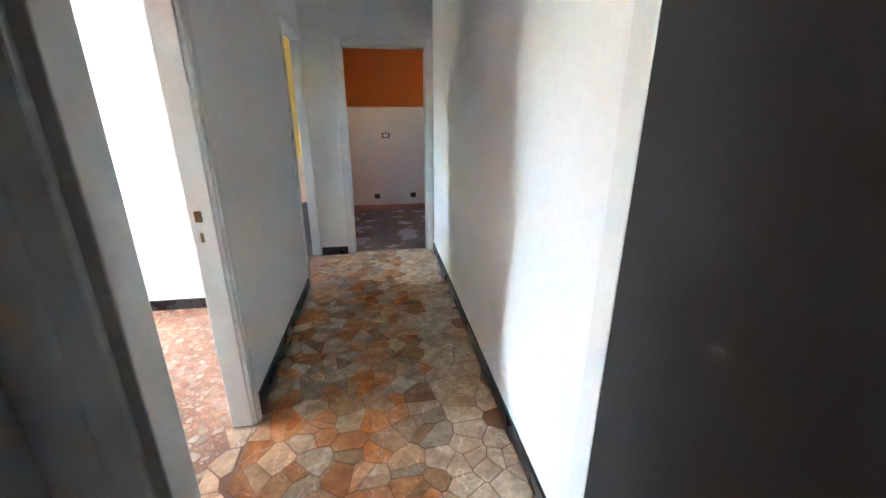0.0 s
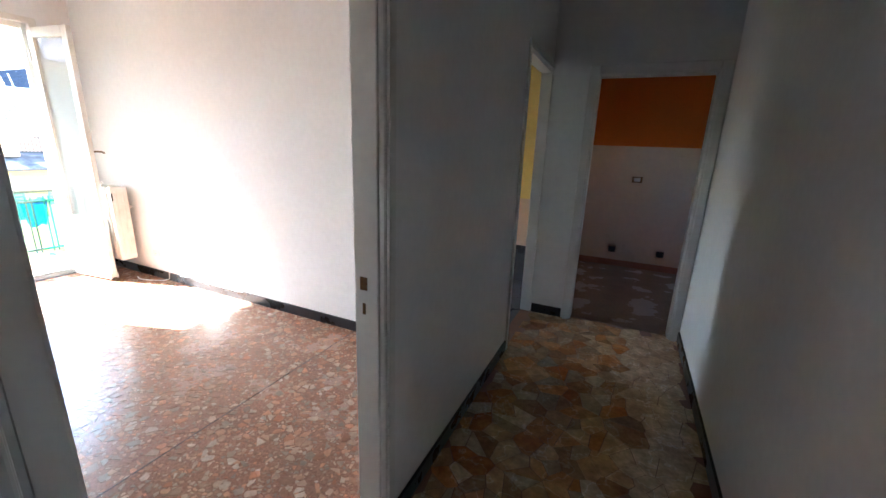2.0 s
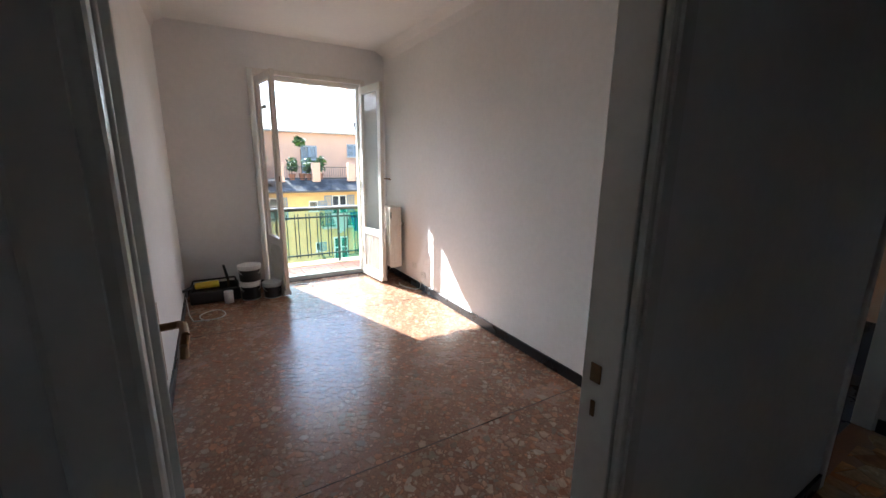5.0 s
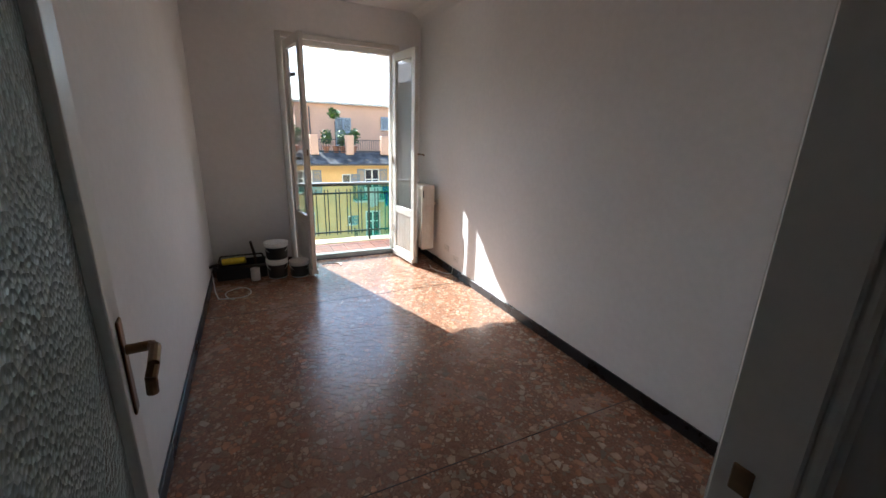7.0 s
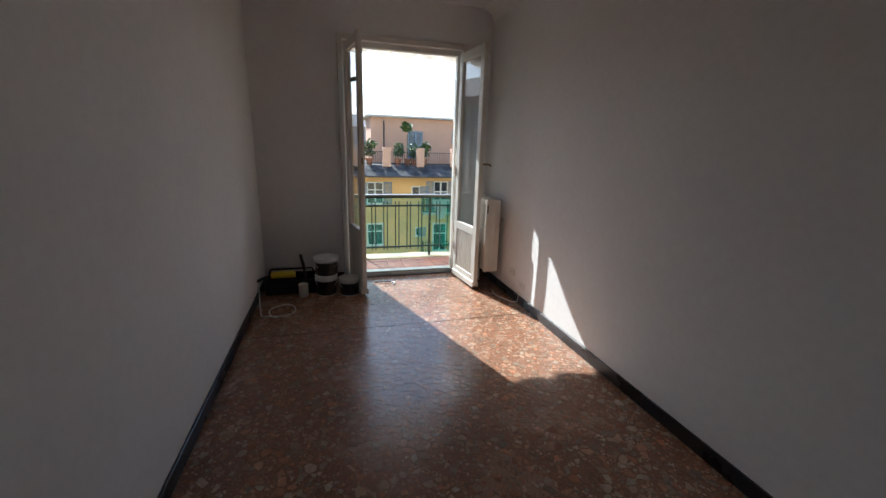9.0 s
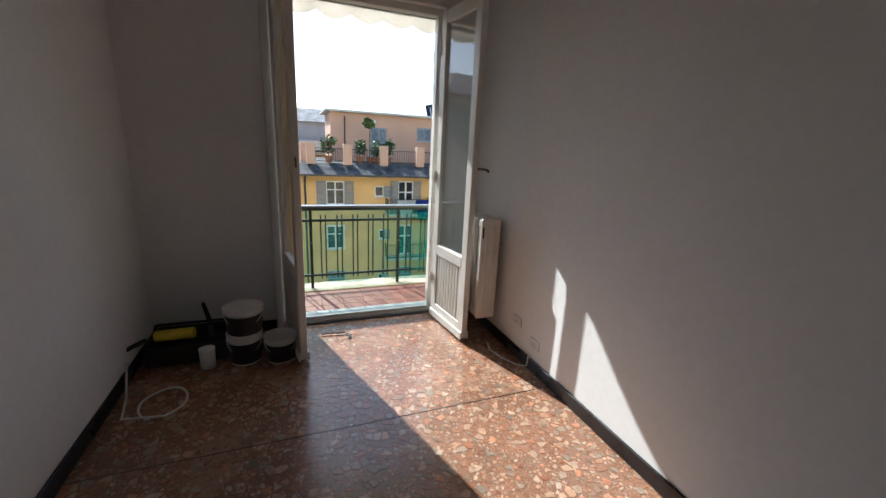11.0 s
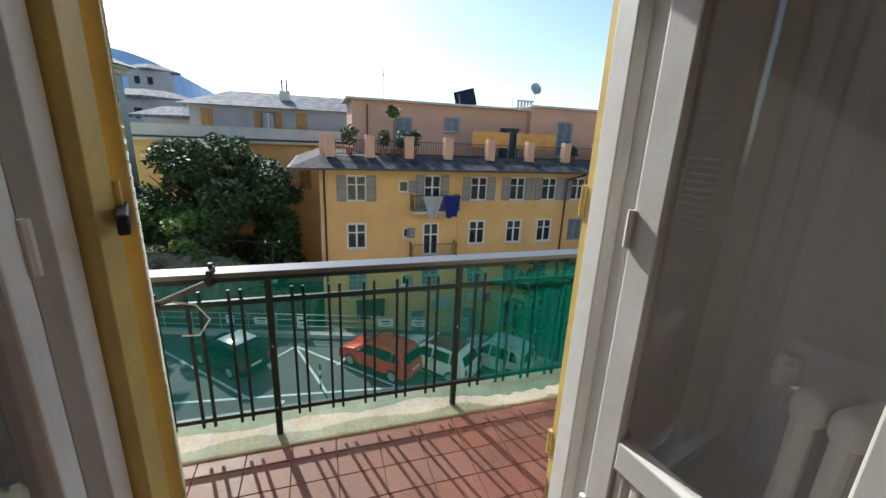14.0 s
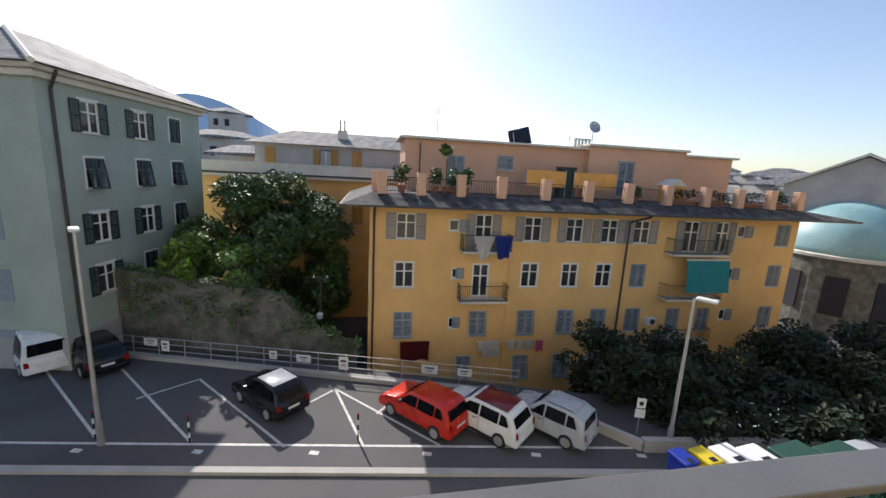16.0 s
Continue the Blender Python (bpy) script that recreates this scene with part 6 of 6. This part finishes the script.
# beige corner house further along the street
bh = empty("beige_house", "tall beige corner house with brown roller blinds", "apartment house", -21.5, 31.5, 0)
part("wall", boxes((0, 0, LOWZ, 14, 14, 7.5)), BEIGEWALL, bh)
part("cornice", soft_box(-0.5, -0.5, 0.6, 14.5, 14.5, 0.95, 0.05, 1), CREAMTRIM, bh)
part("corner_strip", soft_box(-0.08, -0.08, 0.95, 0.9, 0.05, 7.5, 0.02, 1), GREYWALL, bh)
part("eaves", soft_box(-0.7, -0.7, 7.5, 14.7, 14.7, 7.8, 0.05, 1), CREAMTRIM, bh)
for k in range(3):
    for i in range(4):
        z, x = -2.0 - 3.0 * k, 1.6 + 3.1 * i
        wv = part("window", boxes((x - 0.5, -0.03, z, x + 0.5, 0.02, z + 1.5)), VOID, bh)
        part("frame", boxes((x - 0.5, -0.06, z, x - 0.43, -0.03, z + 1.5), (x + 0.43, -0.06, z, x + 0.5, -0.03, z + 1.5), (x - 0.03, -0.06, z, x + 0.03, -0.03, z + 1.5)), WHITETRIM, wv)
        if (i + k) % 2 == 0:
            part("blind", soft_box(x - 0.6, -0.5, z + 0.5, x + 0.6, -0.45, z + 1.6, 0.01, 1), SHUTORANGE, wv, "brown roller blind pushed out")
        part("sill", soft_box(x - 0.6, -0.14, z - 0.08, x + 0.6, -0.03, z, 0.01, 1), CREAMTRIM, wv)

# ---- distance ----
rng = random.Random(90)
for i in range(46):
    a = radians(rng.uniform(30, 52))
    d = rng.uniform(130, 330)
    w_, h_ = rng.uniform(10, 22), rng.uniform(8, 15)
    base = -14 + (d - 100) * 0.055
    b = empty("far_house", "distant town house on the hillside", "house", -5 - d * math.sin(a), 2 + d * math.cos(a), base, rng.uniform(-30, 30), group="far town")
    part("wall", boxes((-w_ / 2, -w_ / 2, -8, w_ / 2, w_ / 2, h_)), FARWALL, b)
    for k in range(int(h_ / 3)):
        part("window_row", boxes(*[(w_ / 2, -w_ / 2 + 1.2 + 2.4 * j, 1 + 3 * k, w_ / 2 + 0.1, -w_ / 2 + 2.2 + 2.4 * j, 2.5 + 3 * k) for j in range(int((w_ - 2) / 2.4))]), VOID, b)["kind"] = "stuff"
    part("roof", lathe([(w_ * 0.74, h_), (w_ * 0.74, h_ + 0.4), (w_ * 0.3, h_ + 2.4)], 4), SLATE, b)
for x, y, z, w_, h_ in ((-70, -15, LOWZ, 9, 15), (-85, -24, LOWZ, 10, 18), (-95, -16, LOWZ, 14, 14), (-120, -34, LOWZ, 8, 26)):
    b = empty("far_house", "pale town house beyond the tree", "house", x, y, z, 10, group="far town")
    part("wall", boxes((-w_ / 2, -w_ / 2, -1, w_ / 2, w_ / 2, h_)), FARWALL, b)
    part("window_row", boxes(*[(w_ / 2, -w_ / 2 + 1.2 + 2.4 * j, h_ - 3, w_ / 2 + 0.1, -w_ / 2 + 2.2 + 2.4 * j, h_ - 1.4) for j in range(int((w_ - 2) / 2.4))]), VOID, b)["kind"] = "stuff"
    part("roof", lathe([(w_ * 0.74, h_), (w_ * 0.74, h_ + 0.4), (w_ * 0.3, h_ + 1.6)], 4), SLATE, b)
hill = bmesh.new()


def ridge(bm, a0, a1, d, fn, n, depth):
    f, b = [], []
    for i in range(n + 1):
        a = radians(a0 + (a1 - a0) * i / n)
        f.append(bm.verts.new((-d * math.sin(a), d * math.cos(a), -15)))
        b.append(bm.verts.new((-(d + depth) * math.sin(a), (d + depth) * math.cos(a), fn(a0 + (a1 - a0) * i / n))))
    for i in range(n):
        bm.faces.new((f[i], f[i + 1], b[i + 1], b[i]))


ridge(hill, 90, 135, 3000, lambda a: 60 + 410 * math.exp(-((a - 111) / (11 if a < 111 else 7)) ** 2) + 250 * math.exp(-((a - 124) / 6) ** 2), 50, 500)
structure("backdrop_mountain", hill, MOUNTAIN, "mountain on the horizon, coloured pale blue for haze", "mountain")
h2 = bmesh.new()
ridge(h2, 104, 140, 220, lambda a: 4 + 22 * math.exp(-((a - 116) / 7) ** 2) + 2.5 * noise.noise((a * 1.7, 0, 0)), 60, 160)
structure("backdrop_wooded_hill", h2, HILLWOOD, "dark green wooded hill above the town", "hill")
h3 = bmesh.new()
ridge(h3, 5, 70, 420, lambda a: 6 + 10 * math.exp(-((a - 38) / 14) ** 2) + 3 * noise.noise((a * 0.9, 4, 0)), 60, 200)
structure("backdrop_town_hill", h3, HILLWOOD, "low green hill behind the town", "hill")

# ---- floor pieces ----
def clip_poly(poly, nx, ny, d):
    """Keep the part of a polygon with nx*x + ny*y <= d."""
    out = []
    for i, (ax, ay) in enumerate(poly):
        bx, by = poly[(i + 1) % len(poly)]
        da, db = nx * ax + ny * ay - d, nx * bx + ny * by - d
        if da <= 0:
            out.append((ax, ay))
        if da * db < 0:
            f = da / (da - db)
            out.append((ax + f * (bx - ax), ay + f * (by - ay)))
    return out


def broken_stones(x0, y0, x1, y1, size, gap, rng, jitter=0.48, lump=0.0, thin=0.0):
    """Irregular stone outlines that fill a rectangle."""
    nx, ny = max(1, int((x1 - x0) / size)), max(1, int((y1 - y0) / size))
    sx, sy = (x1 - x0) / nx, (y1 - y0) / ny
    pts = {(i, j): (x0 + (i + 0.5 + rng.uniform(-jitter, jitter)) * sx, y0 + (j + 0.5 + rng.uniform(-jitter, jitter)) * sy) for i in range(-4, nx + 4) for j in range(-4, ny + 4)}
    for key in list(pts):
        if thin and rng.random() < thin:
            del pts[key]
    cells = []
    reach = 4 if thin else 2
    for i in range(nx):
        for j in range(ny):
            if (i, j) not in pts:
                continue
            px, py = pts[i, j]
            poly = [(x0, y0), (x1, y0), (x1, y1), (x0, y1)]
            g = gap * rng.uniform(0.6, 1.6 + lump)
            for a in range(-reach, reach + 1):
                for b in range(-reach, reach + 1):
                    if (a or b) and poly:
                        qx, qy = pts.get((i + a, j + b), (1e3, 1e3))
                        dx, dy = qx - px, qy - py
                        L = math.hypot(dx, dy) or 1e-6
                        poly = clip_poly(poly, dx / L, dy / L, (dx * (px + qx) + dy * (py + qy)) / (2 * L) - g)
            if len(poly) > 2:
                cells.append(poly)
    return cells


def slab(poly, z0, z1, inset):
    cx, cy = sum(p[0] for p in poly) / len(poly), sum(p[1] for p in poly) / len(poly)
    n = len(poly)
    low = [(x, y, z0) for x, y in poly]
    top = []
    for x, y in poly:
        L = math.hypot(x - cx, y - cy) or 1
        top.append((x - (x - cx) / L * inset, y - (y - cy) / L * inset, z1))
    return low + top, [tuple(range(n, 2 * n))] + [(i, (i + 1) % n, n + (i + 1) % n, n + i) for i in range(n)]


floor_c = bpy.data.objects["floor_corridor"]
rng = random.Random(4)
stones = broken_stones(LX + 0.002, BACK + 0.02, RX - 0.002, KY + 0.05, 0.078, 0.0012, rng, 0.7, 0.6, 0.45)
stones += broken_stones(LX - 0.12, D0 + 0.04, LX + 0.0, D1 - 0.04, 0.11, 0.0022, rng)
rest_v, rest_f = [], []
count = 0
for poly in stones:
    vs, fs = slab(poly, -0.004, 0.0, 0.0012)
    if count < 300 and min(p[1] for p in poly) > 0.35:
        me = bpy.data.meshes.new("stone")
        me.from_pydata(vs, [], fs)
        me.materials.append(STONE)
        new("stone", me).parent = floor_c
        count += 1
    else:
        k = len(rest_v)
        rest_v += vs
        rest_f += [tuple(k + i for i in f) for f in fs]
me = bpy.data.meshes.new("far_stones")
me.from_pydata(rest_v, [], rest_f)
me.materials.append(STONE)
ob = new("far_stones", me)
ob.parent = floor_c
ob["kind"] = "stuff"

# terrazzo chips between the slab joints of the room
JX = [WX - 0.0, -3.53, -1.36, LX - 0.085]
allv, allf = [], []
for a, b in zip(JX, JX[1:]):
    for c, d in ((RL, RR),):
        for size, keep, lift in ((0.042, 0.55, 0.0006), (0.021, 0.62, 0.0)):
            for poly in broken_stones(a + 0.003, c + 0.003, b - 0.003, d - 0.003, size, size * 0.075, rng, 0.5, 2.6):
                if rng.random() > keep:
                    continue
                vs, fs = slab(poly, -0.003, -0.0012 + lift, 0.0006)
                k = len(allv)
                allv += vs
                allf += [tuple(k + i for i in f) for f in fs]
me = bpy.data.meshes.new("marble_chips")
me.from_pydata(allv, [], allf)
me.materials.append(CHIP)
ob = new("marble_chips", me)
ob.parent = bpy.data.objects["floor_room"]
ob["kind"] = "stuff"
jm = bmesh.new()
for x in JX[1:-1]:
    box(jm, x - 0.002, RL, -0.003, x + 0.002, RR, -0.0004)
ob = part("slab_joint", jm, BLACKBASE, bpy.data.objects["floor_room"])

# balcony tiles
bal = bpy.data.objects["floor_balcony"]
tile_meshes = {}
for i in range(5):
    for j in range(-9, 27):
        x0 = OX - 0.077 - 0.146 * (i + 1)
        y0 = 0.2 * j
        key = "tile"
        if key not in tile_meshes:
            bm = soft_box(0, 0, -0.012, 0.143, 0.197, 0.0, 0.002, 1)
            me = bpy.data.meshes.new("tile")
            bm.to_mesh(me)
            bm.free()
            me.materials.append(REDTILE)
            tile_meshes[key] = me
        t = new("tile", tile_meshes[key])
        t.parent = bal
        t.location = (x0, y0, BZ)
